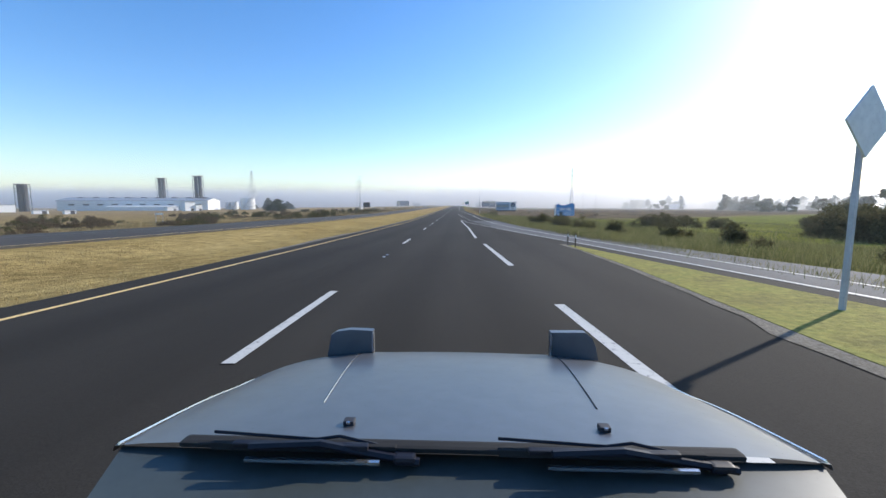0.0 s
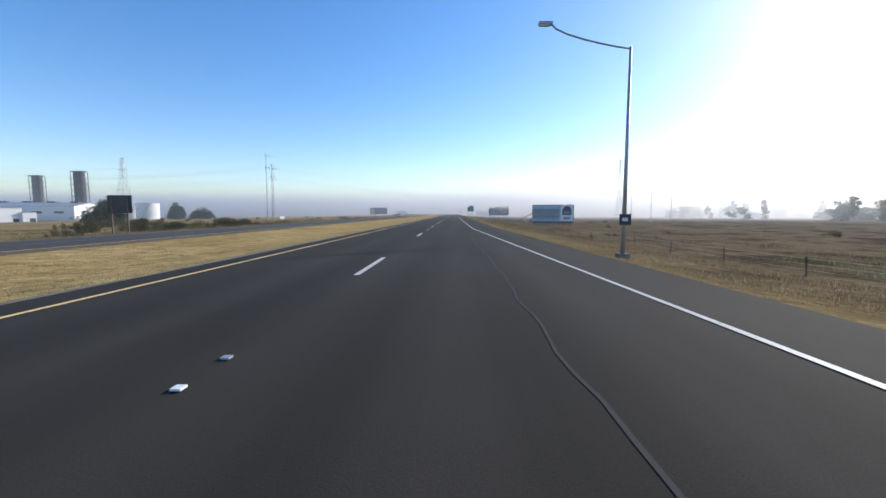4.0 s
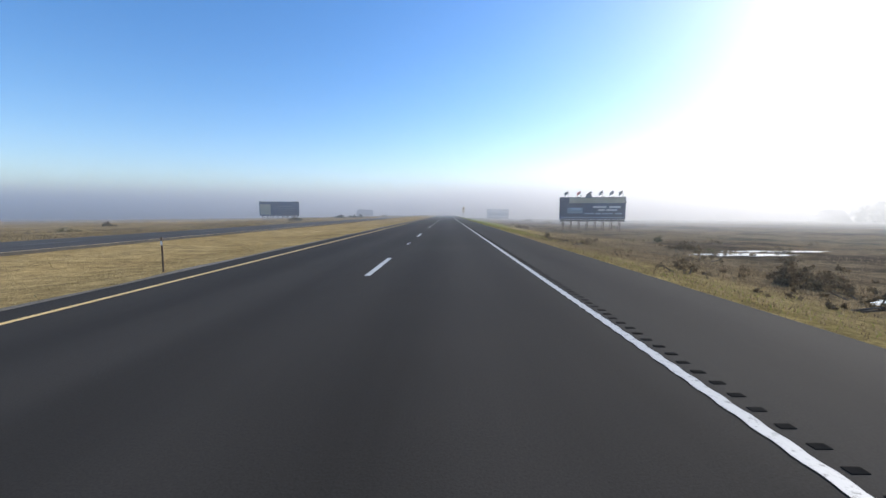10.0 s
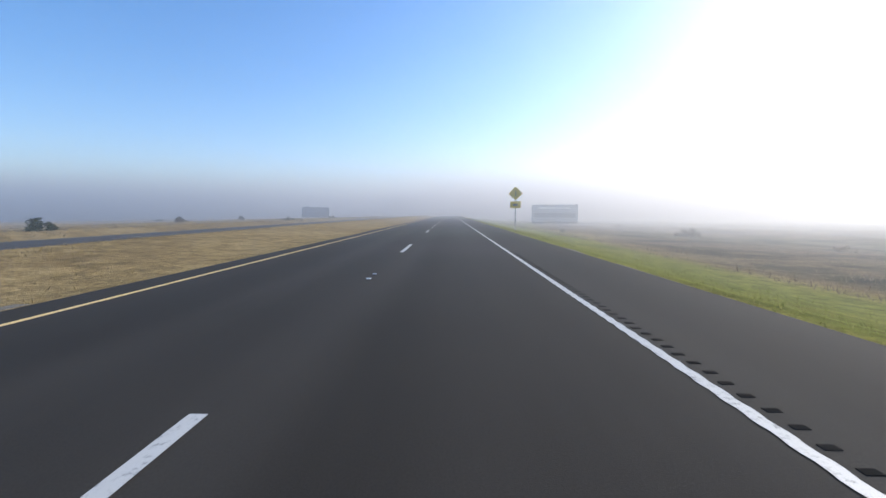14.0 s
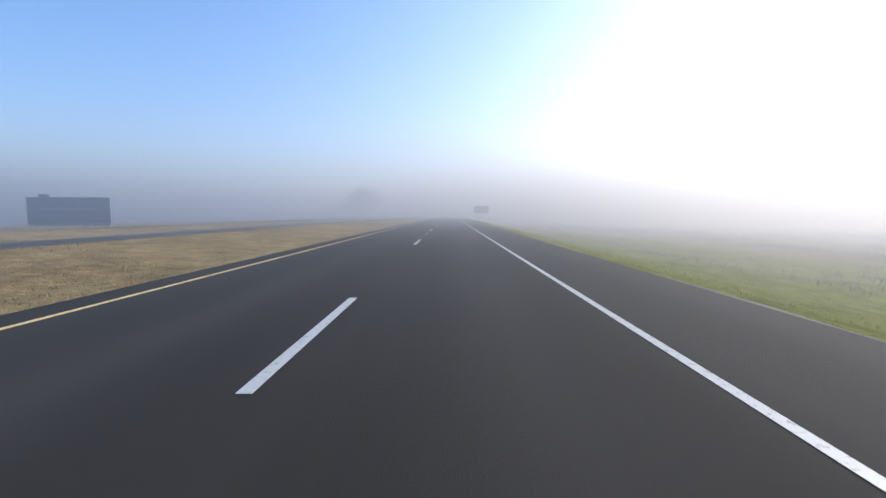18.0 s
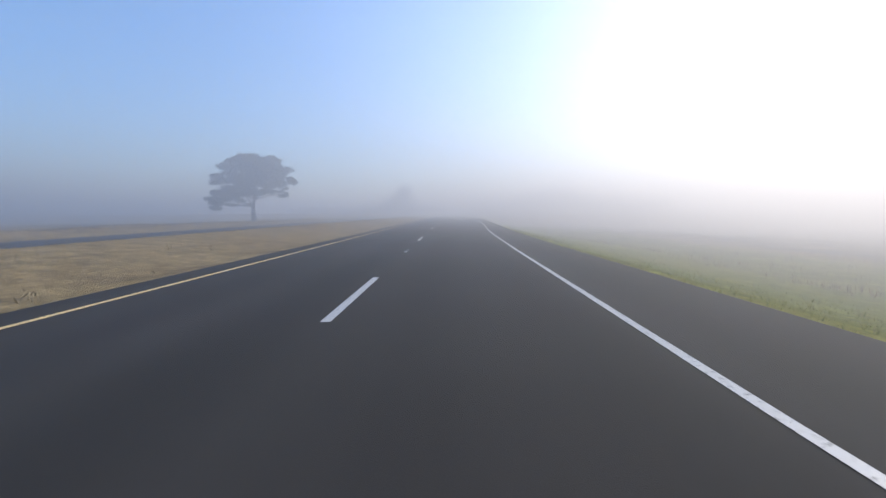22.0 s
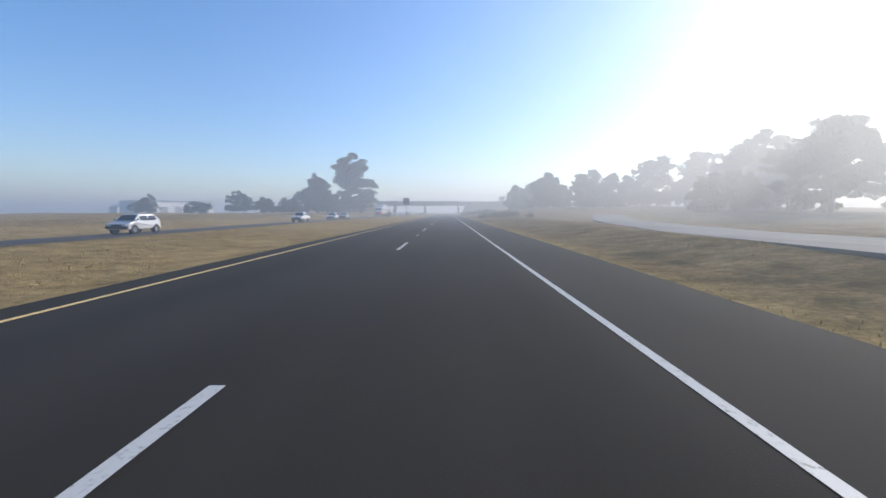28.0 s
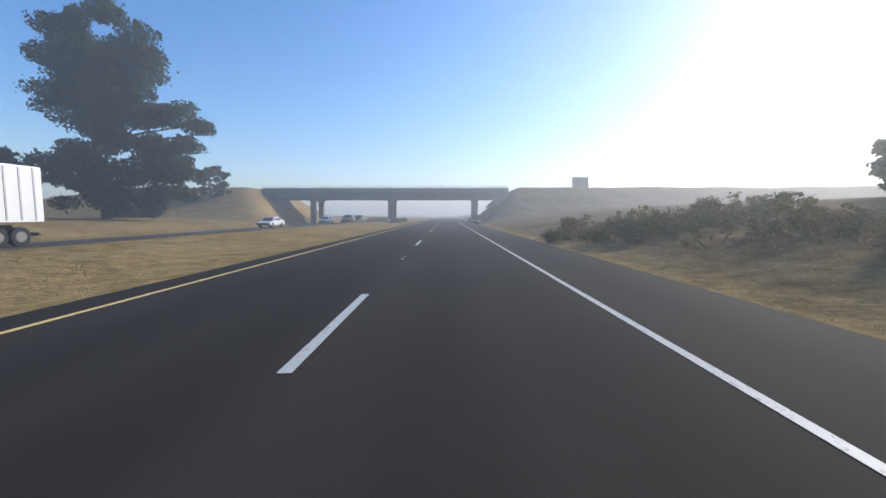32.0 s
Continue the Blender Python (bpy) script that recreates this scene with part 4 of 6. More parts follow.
M_FADED = plain("faded_lettering", (0.30, 0.42, 0.40), 0.5, 0, 0.1)
bars(main, 0, 5.45, 2.5, 0.13, (5, 7, 4), M_FADED)
bars(main, 0.1, 4.97, 0.8, 0.15, (4,), M_FADED)
bars(main, 0.0, 4.5, 1.6, 0.13, (3, 4), M_FADED)
bars(tab, 0.62, 6.14, 1.2, 0.12, (3, 2), M_FADED)
bars(low, 0.05, 3.8, 2.0, 0.1, (4, 5, 3), M_FADED)
for x in (-0.95, 0.95):
    sign_post(gs, x, 0.12, 6.2, M_WOOD, 0.08)

# exit sign in the mist
eg = thing("guide_sign", at_ground(8.2, S[20] + 43, 0.4), "green exit sign on two wooden posts in the mist", "road sign", turn=-8, size=0.834)
main = part("panel", Shape().box((0, 0, 4.45), (4.4, 0.06, 2.3), None, 0.02), M_GREEN_SIGN, eg)
bars(main, 0, 5.0, 3.5, 0.24, (5, 4), M_FADED)
bars(main, 0, 4.2, 3.0, 0.24, (4, 3), M_FADED)
for x in (-1.5, 1.5):
    sign_post(eg, x, 0.12, 5.3, M_WOOD, 0.075)

# warning diamond with a plate
ds = thing("warning_sign", at_ground(6.6, S[14] + 42, 0.0), "grey-looking diamond warning sign over a small plate on one post", "road sign", turn=-4, size=0.92)
part("panel", Shape().box((0, 0, 4.2), (1.1, 0.03, 1.1), Matrix.Rotation(radians(45), 3, "Y"), 0.01), M_YELLOW_SIGN, ds)
part("plate", Shape().box((0, 0, 2.95), (1.15, 0.03, 0.75), None, 0.01), M_YELLOW_SIGN, ds)
part("arrow", Shape().box((0, -0.02, 4.2), (0.12, 0.01, 0.6)), M_DARK, ds)
bars(ds, 0, 2.95, 0.7, 0.25, (2,), M_DARK, -0.02)
sign_post(ds, 0, 0.07, 4.9, M_STEEL, 0.05)

# twin diamonds at the ramp's nose; white panels imitate glare on their shaded side
nose = thing("warning_sign", (float(road_x(5.4)) + 5.75, 5.4, float(ground_z(road_x(5.4) + 5.75, 5.4)) - 0.1), "diamond sign whitened for glare on a grey post at the ramp nose", "road sign", turn=20)
part("panel", Shape().box((0, 0, 2.75), (0.66, 0.03, 0.66), Matrix.Rotation(radians(45), 3, "Y"), 0.01), M_WHITE, nose)
sign_post(nose, 0, 0.06, 2.9, M_POLE, 0.03)
nose2 = thing("warning_sign", (float(road_x(3.4)) + 5.3, 3.4, float(ground_z(road_x(3.4) + 5.3, 3.4)) - 0.1), "diamond sign whitened for glare on a grey post at the ramp nose", "road sign", turn=18)
part("panel", Shape().box((0, 0, 3.0), (0.76, 0.03, 0.76), Matrix.Rotation(radians(45), 3, "Y"), 0.01), M_WHITE, nose2)
sign_post(nose2, 0, 0.06, 3.2, M_POLE, 0.036)

# sign in the median seen from behind, two-post sign across the way, sign on the bridge approach
ms = thing("road_sign", at_ground(-10.6, S[30] + 40, 0.1), "dark back of a square sign on one post in the median", "road sign", size=0.834)
part("panel", Shape().box((0, 0, 5.0), (1.9, 0.05, 2.0), None, 0.02), M_DARK, ms)
sign_post(ms, 0, -0.08, 5.6, M_WOOD, 0.08)
bs = thing("road_sign", at_ground(-37.2, S[3] + 76, 0.1), "grey metal back of a wide sign on two posts", "road sign", size=0.834)
part("panel", Shape().box((0, 0, 4.2), (3.4, 0.06, 2.4), None, 0.02), M_DARK, bs)
for x in (-1.1, 1.1):
    sign_post(bs, x, -0.1, 5.0, M_WOOD, 0.08)
ws = thing("road_sign", at_ground(-68, 92, 0.1), "small white board on two thin legs among scrub", "road sign", turn=30, size=0.834)
part("panel", Shape().box((0, 0, 2.5), (2.0, 0.06, 0.45), None, 0.02), M_WHITE, ws)
for x in (-0.8, 0.8):
    sign_post(ws, x, 0.06, 2.6, M_POLE, 0.06)
es = thing("road_sign", at_ground(28.5, OVER_Y + 3, 0.2), "dark sign on the bridge approach", "road sign", size=0.834)
part("panel", Shape().box((0, 0, 2.2), (4.2, 0.06, 3.0), None, 0.02), M_DARK, es)
for x in (-1.4, 1.4):
    sign_post(es, x, 0.1, 3.4, M_WOOD, 0.08)
wb = thing("notice_board", at_ground(-66, 282, 0.1), "small blank white board on short legs in the scrub", "sign", turn=60, size=0.834)
part("panel", Shape().box((0, 0, 1.35), (2.4, 0.05, 1.3), None, 0.02), M_WHITE, wb)
for x in (-0.8, 0.8):
    sign_post(wb, x, 0.06, 1.4, M_WOOD, 0.05)

# ---- street lamp with a small plate ----
lamp = thing("street_lamp", at_ground(9.4, S[3] + 53, 0.1), "tall galvanised street lamp with a long curved arm", "street lamp", size=0.95)
part("base", Shape().box((0, 0, 0.15), (0.6, 0.6, 0.5), None, 0.05), M_CONCRETE, lamp)
part("pole", Shape().tube((0, 0, 0), (0, 0, 11.6), 0.13, 0.07, 12), M_STEEL, lamp, smooth=True)
arm = [(-4.3 * math.sin(u * math.pi / 2 * 0.98), 0, 11.5 + 1.35 * (1 - math.cos(u * math.pi / 2)) ** 0.6 if u else 11.5) for u in (0, 0.12, 0.25, 0.4, 0.6, 0.8, 1.0)]
part("arm", Shape().path(arm, 0.05, 8), M_STEEL, lamp, smooth=True)
head = part("lamp_head", Shape().box((-4.6, 0, 12.85), (0.75, 0.32, 0.16), None, 0.05), M_STEEL, lamp)
part("lens", Shape().box((-4.65, 0, 12.75), (0.5, 0.24, 0.06), None, 0.02), M_AD_CREAM, head)
part("plate", Shape().box((0, -0.16, 2.3), (0.65, 0.03, 0.6), None, 0.01), M_DARK, lamp, "small dark plate strapped to the pole")
bars(lamp, 0, 2.3, 0.4, 0.2, (2,), M_WHITE, -0.18)

# ---- delineator posts ----
def delineator(x, y, h=1.05):
    root = thing("delineator_post", at_ground(x, y, 0.1), "slim brown roadside marker post with a pale reflector", "marker post", "roadside marker posts")
    part("post", Shape().box((0, 0, h / 2), (0.045, 0.025, h + 0.1), None, 0.005), M_WOOD, root)
    part("reflector", Shape().box((0, -0.021, h - 0.12), (0.045, 0.008, 0.12)), M_AD_CREAM, root)
    return root


for x, y in ((5.6, S[13] + 9.8), (-8.2, S[13] + 11.0), (-8.2, S[10] + 11.5)):
    delineator(x, y)
for x, y in ((5.45, 17.4), (5.4, 16.2)):
    delineator(x + float(road_x(y)), y, 0.75)

# ---- tall power poles, lattice towers and wires ----
def power_pole(x, y, h, arms=True, lean=0.0):
    root = thing("power_pole", at_ground(x, y, 0.3), "tall slender grey power pole with short cross-arms", "power pole", "tall power poles", size=0.834)
    part("pole", Shape().tube((0, 0, 0), (lean * h, 0, h), 0.17, 0.10, 10), M_POLE, root, smooth=True)
    if arms:
        for z, w in ((h - 0.8, 1.9), (h - 5.5, 1.7)):
            arm_ = part("cross_arm", Shape().box((lean * z + 0.5, 0, z), (w, 0.10, 0.11)), M_POLE, root)
            for x_ in (-w / 2 + 0.6, w / 2 + 0.4):
                part("insulator", Shape().tube((lean * z + x_, 0, z - 0.7), (lean * z + x_, 0, z - 0.08), 0.09, 0.09, 8), M_DARK, arm_)
    return root


LEFT_POLES = ((-61.7, S[6] + 71, 27), (-64.9, S[6] + 82, 25), (-69.7, S[6] + 94, 25))
RIGHT_POLES = ((95.3, S[6] + 158, 21), (105.3, S[6] + 157, 21), (115.3, S[6] + 156, 21))
for x, y, h in LEFT_POLES + RIGHT_POLES:
    power_pole(x, y, h, lean=0.01 if x < 0 else 0)


def lattice_tower(x, y, h, w):
    root = thing("lattice_tower", at_ground(x, y, 0.3), "steel lattice power tower hazy in the distance", "power tower", "lattice towers", size=0.834)
    def half(z):
        return w / 2 * (1 - z / h) ** 1.3 + 0.45
    levels = [h * k / 10 for k in range(11)]
    for sx in (-1, 1):
        for sy in (-1, 1):
            part("leg", Shape().path([(sx * half(z), sy * half(z), z) for z in levels], 0.085, 5), M_STEEL, root)
    for a, b in zip(levels, levels[1:]):
        s = Shape()
        for sx, sy, ex, ey in ((-1, -1, 1, -1), (1, -1, 1, 1), (1, 1, -1, 1), (-1, 1, -1, -1)):
            s.tube((sx * half(a), sy * half(a), a), (ex * half(b), ey * half(b), b), 0.04, 0.04, 4)
            s.tube((ex * half(a), ey * half(a), a), (sx * half(b), sy * half(b), b), 0.04, 0.04, 4)
            s.tube((sx * half(b), sy * half(b), b), (ex * half(b), ey * half(b), b), 0.07, 0.07, 4)
        part("bracing", s, M_STEEL, root)
    for z, q in ((h * 0.82, 3.2), (h * 0.92, 2.6), (h * 0.99, 1.6)):
        part("cross_arm", Shape().box((0, 0, z), (q * 2, 0.3, 0.25)), M_STEEL, root)
    return root


lattice_tower(111.0, S[6] + 214, 48, 3.6)
lattice_tower(-169.8, S[3] + 238, 39, 9)
lattice_tower(-273.6, S[3] + 330, 34, 8)


def wire(a, b, sag, r=0.009):
    pts = []
    for k in range(25):
        u = k / 24
        p = Vector(a).lerp(Vector(b), u)
        p.z -= sag * 4 * u * (1 - u)
        pts.append(p)
    return Shape().path(pts, r, 4)


for i, ((x, y, h), (x2, y2, h2)) in enumerate(zip(LEFT_POLES, RIGHT_POLES)):
    for k, (dx, drop) in enumerate(((-0.8, 0.9), (1.6, 0.9), (-0.5, 5.6), (1.4, 5.6))):
        za, zb = float(ground_z(x, y)) + 0.834 * (h - drop) - 0.3, float(ground_z(x2, y2)) + 0.834 * (h2 - drop) - 0.3
        tagged(new("power_wire", wire((x + dx, y, za), (x2 + dx, y2, zb), 5.0).mesh("power_wire", M_STEEL)), "thin dark power line sagging over the road", "power line", "power lines")
        xl, yl = x - 190, y + 60
        tagged(new("power_wire", wire((x + dx, y, za), (xl, yl, za + 6), 4.0).mesh("power_wire", M_STEEL)), "thin dark power line over the fields", "power line", "power lines")

# ---- wire fence by the pasture ----
fence = thing("wire_fence", (0, 0, 0), "old wire fence on weathered wooden posts beside the pasture", "fence")
prev = None
for i in range(34):
    y = 118 + i * 6.0
    x = 18.5 + 0.8 * math.sin(i * 0.5)
    z = float(ground_z(x, y))
    part("post", Shape().box((x, y, z + 0.5), (0.06, 0.06, 1.1), Euler((0.06 * math.sin(i * 2.1), 0.05 * math.sin(i * 3.7), 0)).to_matrix()), M_WOOD, fence)
    if prev:
        w = Shape()
        for h in (0.35, 0.65, 0.95):
            w.tube((prev[0], prev[1], prev[2] + h), (x, y, z + h), 0.006, 0.006, 4)
        part("wire", w, M_STEEL, fence)
    prev = (x, y, z)

# ---- standing water in the marsh ----
M_WATER = shader("marsh_water", lambda nt, b: nt.links.new(ramp(nt, noise_out(nt, 0.6), [(0.3, (0.03, 0.035, 0.035)), (0.7, (0.07, 0.07, 0.06))]), b.inputs["Base Color"]), 0.06, 0, 0.6)
for i, (x, y, a, b_) in enumerate(((14.3, S[10] + 12.5, 0.8, 0.9), (15.7, S[10] + 13.6, 0.7, 0.5), (14.0, S[10] + 11.2, 0.5, 0.4), (24.6, S[10] + 34, 4, 1.2), (30.5, S[10] + 38, 5, 0.9), (35.8, S[8] + 62, 6, 1.4), (50.9, S[9] + 70, 9, 2.0))):
    n = 28
    pts = [(a * (1 + 0.25 * math.sin(3 * k + i)) * math.cos(6.283 * k / n), b_ * (1 + 0.25 * math.sin(2 * k + i)) * math.sin(6.283 * k / n), 0) for k in range(n)]
    low = max(float(ground_z(x + p[0], y + p[1])) for p in pts)
    ob = setting("pool", Shape().add(pts, [tuple(range(n))]).mesh("pool", M_WATER), "shallow pool of bright still water in the marsh", "water")
    ob.location = (x, y, low + 0.02)
# ---- industrial plant across the fields ----
def shed():
    root = thing("industrial_shed", at_ground(-230.5, S[3] + 273, 0.3), "long white industrial shed with a low grey roof", "industrial building", turn=100, size=0.834)
    L, W, H = 150.0, 34.0, 11.0
    part("wall", Shape().prism([(0, 0), (W, 0), (W, H), (W / 2, H + 2.6), (0, H)], 0, L), M_WHITE, root, "white sheet walls")
    r = Shape()
    for a, b in (((-0.6, H - 0.05), (W / 2, H + 2.75)), ((W / 2, H + 2.75), (W + 0.6, H - 0.05))):
        r.prism([a, b, (b[0], b[1] + 0.3), (a[0], a[1] + 0.3)], -0.6, L + 0.6)
    part("roof", r, M_GALV_BACK, root, "grey sheet roof")
    for i in range(9):
        part("roof_vent", Shape().box((W / 2, 10 + i * 16, H + 3.4), (2.4, 5.5, 1.1), None, 0.1), M_DARK, root)
    for i in range(5):
        part("door", Shape().box((W + 0.05, 18 + i * 26, 2.5), (0.12, 5, 5)), M_GALV_BACK, root)
    for i in range(10):
        part("window", Shape().box((-0.05, 10 + i * 14, 6.5), (0.12, 6, 1.6)), M_GLASS, root)
    part("annex", Shape().prism([(-14, 0), (0, 0), (0, 6), (-14, 4.5)], 30, 95), M_WHITE, root, "low white lean-to")
    return root


shed()


def stack_tower(x, y, h):
    root = thing("process_tower", at_ground(x, y, 0.3), "dark framed industrial tower of twin columns", "industrial tower", "process towers", size=0.834)
    for sx in (-2.6, 2.6):
        part("column", Shape().tube((sx, 0, 0), (sx, 0, h), 2.1, 2.1, 14), M_DARK, root)
    for sx in (-5.2, 0, 5.2):
        for sy in (-2.6, 2.6):
            part("leg", Shape().box((sx, sy, h / 2), (0.4, 0.4, h)), M_DARK, root)
    for k in range(1, 8):
        part("platform", Shape().box((0, 0, h * k / 8), (11.4, 6.2, 0.35)), M_DARK, root)
    part("top_rail", Shape().box((0, 0, h + 0.6), (10.6, 5.4, 0.9)), M_DARK, root)
    return root


stack_tower(-326.1, S[3] + 344, 41)
stack_tower(-267.8, S[3] + 318, 41)
stack_tower(-349, 315, 26)


def tank(x, y, r, h, label, material=None):
    root = thing("storage_tank", at_ground(x, y, 0.3), label, "storage tank", "storage tanks", size=0.834)
    part("shell", Shape().tube((0, 0, 0), (0, 0, h), r, r, 32), material or M_WHITE, root, smooth=False)
    part("roof", Shape().tube((0, 0, h), (0, 0, h + r * 0.04), r * 1.01, r * 0.1, 32), material or M_WHITE, root)
    st = Shape()
    for k in range(24):
        a = -1.9 + k * 0.055
        st.box((math.cos(a) * (r + 0.5), math.sin(a) * (r + 0.5), h * (k + 1) / 25), (1.1, 1.1, 0.25))
    part("stair", st, M_STEEL, root, "winding steel stair")
    for z in (h * 0.33, h * 0.66, h - 0.2):
        part("ring", Shape().tube((0, 0, z - 0.1), (0, 0, z + 0.1), r + 0.12, r + 0.12, 32), M_STEEL, root)
    return root


tank(-210.1, S[6] + 212, 8.2, 13.5, "large white cylindrical storage tank with a winding stair")
tank(-229.1, S[6] + 222, 4.0, 9.5, "smaller white storage tank")
tank(-236.6, S[6] + 224, 4.0, 9.0, "smaller white storage tank")
for x, y, w, d, h in ((-249.0, S[3] + 250, 10, 8, 4), (-273.7, S[3] + 300, 16, 10, 5), (-345.9, S[1] + 250, 40, 16, 7), (-388.0, S[1] + 230, 30, 14, 6), (-314.0, S[1] + 170, 22, 12, 5), (-277, 205, 9, 7, 3.5), (-263, 190, 7, 6, 3.5), (-247, 232, 8, 6, 3), (-222, 225, 6, 5, 3), (-285, 180, 12, 6, 4), (-215, 318, 9, 8, 9), (-210, 322, 6, 6, 6)):
    root = thing("low_building", at_ground(x, y, 0.3), "low white works building", "industrial building", "low works buildings", turn=58, size=0.834)
    part("wall", Shape().box((0, 0, h / 2), (w, d, h)), M_WHITE, root)
    part("roof", Shape().box((0, 0, h + 0.15), (w + 0.8, d + 0.8, 0.3)), M_GALV_BACK, root)
    part("door", Shape().box((w * 0.2, -d / 2 - 0.04, 1.3), (2.4, 0.1, 2.6)), M_DARK, root)
for x, y, h in ((-123.8, S[0] + 62, 24), (-142.2, S[0] + 60, 10)):
    power_pole(x, y, h)

# warehouse beyond the far bank near the bridge
root = thing("warehouse", at_ground(-123.3, S[29] + 146, 0.5), "long low white warehouse with a flat roof", "warehouse", turn=62, size=0.834)
part("wall", Shape().box((0, 0, 3.2), (37, 18, 6.4)), M_WHITE, root)
part("roof", Shape().box((0, 0, 6.5), (37.8, 18.8, 0.35)), M_GALV_BACK, root)
for i in range(5):
    part("door", Shape().box((-14 + i * 7, -9.05, 1.9), (3.6, 0.12, 3.8)), M_GALV_BACK, root)
root = thing("warehouse", at_ground(-146.6, S[29] + 150, 0.5), "small white outbuilding beside a warehouse", "warehouse", turn=62, size=0.834)
part("wall", Shape().box((0, 0, 2.2), (10, 9, 4.4)), M_WHITE, root)
part("roof", Shape().prism([(-5.4, 4.4), (5.4, 4.4), (0, 6.2)], -5, 5), M_GALV_BACK, root)

# far houses across the marsh
rng = random.Random(4)
for i in range(14):
    x, y = 250 + rng.uniform(0, 160), 150 + i * 42 + rng.uniform(-15, 15)
    root = thing("farm_building", at_ground(x, y, 0.4), "small pale farm building far across the marsh", "farm building", "far farm buildings", turn=rng.uniform(-40, 40))
    w, d, h = rng.uniform(9, 20), rng.uniform(7, 10), rng.uniform(3, 4.5)
    part("wall", Shape().box((0, 0, h / 2), (w, d, h)), M_WHITE, root)
    part("roof", Shape().prism([(-d / 2 - 0.5, h), (d / 2 + 0.5, h), (0, h + d * 0.3)], -w / 2 - 0.5, w / 2 + 0.5, "x"), M_GALV_BACK, root)
    part("door", Shape().box((w * 0.15, -d / 2 - 0.04, 1.1), (1.2, 0.1, 2.2)), M_DARK, root)
# ---- vehicles on the other carriageway, noses towards -y ----
def wheel(root, x, y, r=0.34, w=0.22):
    t_ = part("wheel", Shape().tube((x - w / 2, y, r), (x + w / 2, y, r), r, r, 18), M_RUBBER, root)
    side = 1 if x > 0 else -1
    part("rim", Shape().tube((x + side * (w / 2 - 0.02), y, r), (x + side * (w / 2 + 0.012), y, r), r * 0.62, r * 0.55, 14), M_CHROME, t_)


def carbody(outline, half, inset, top_from):
    """A side outline (y, z) swept across, its upper part drawn in."""
    bm = bmesh.new()
    rings = []
    for s in (-1, 1):
        ring = []
        for y, z in outline:
            k = half - (inset * min(1.0, (z - top_from) / 0.5) if z > top_from else 0)
            ring.append(bm.verts.new((s * k, y, z)))
        rings.append(ring)
    n = len(outline)
    for i in range(n):
        bm.faces.new((rings[0][i], rings[0][(i + 1) % n], rings[1][(i + 1) % n], rings[1][i]))
    bm.faces.new(rings[0][::-1])
    bm.faces.new(rings[1])
    bmesh.ops.recalc_face_normals(bm, faces=bm.faces)
    bmesh.ops.bevel(bm, geom=[e for e in bm.edges if abs(e.verts[0].co.x - e.verts[1].co.x) < half], offset=0.05, segments=2, affect="EDGES")
    s = Shape()
    bm.verts.ensure_lookup_table()
    bm.verts.index_update()
    s.add([v.co.copy() for v in bm.verts], [[v.index for v in f.verts] for f in bm.faces])
    bm.free()
    return s


KINDS = {
    "sedan": ([(-2.25, 0.35), (-2.3, 0.65), (-1.2, 0.86), (-0.5, 1.36), (0.9, 1.40), (1.6, 0.98), (2.25, 0.92), (2.3, 0.4)], 0.86, 0.2, 0.9, (-1.4, 1.4)),
    "suv": ([(-2.3, 0.4), (-2.35, 0.85), (-1.2, 1.05), (-0.6, 1.68), (1.9, 1.72), (2.25, 1.1), (2.3, 0.45)], 0.92, 0.16, 1.05, (-1.45, 1.45)),
    "hatch": ([(-1.72, 0.35), (-1.76, 0.74), (-1.0, 0.92), (-0.45, 1.42), (1.05, 1.46), (1.6, 1.0), (1.66, 0.4)], 0.8, 0.16, 0.94, (-1.1, 1.08)),
    "pickup": ([(-2.0, 0.5), (-2.06, 0.86), (-1.0, 0.99), (-0.55, 1.56), (0.42, 1.58), (0.54, 1.03), (2.02, 1.03), (2.06, 0.5)], 0.8, 0.13, 1.03, (-1.3, 1.25)),
}


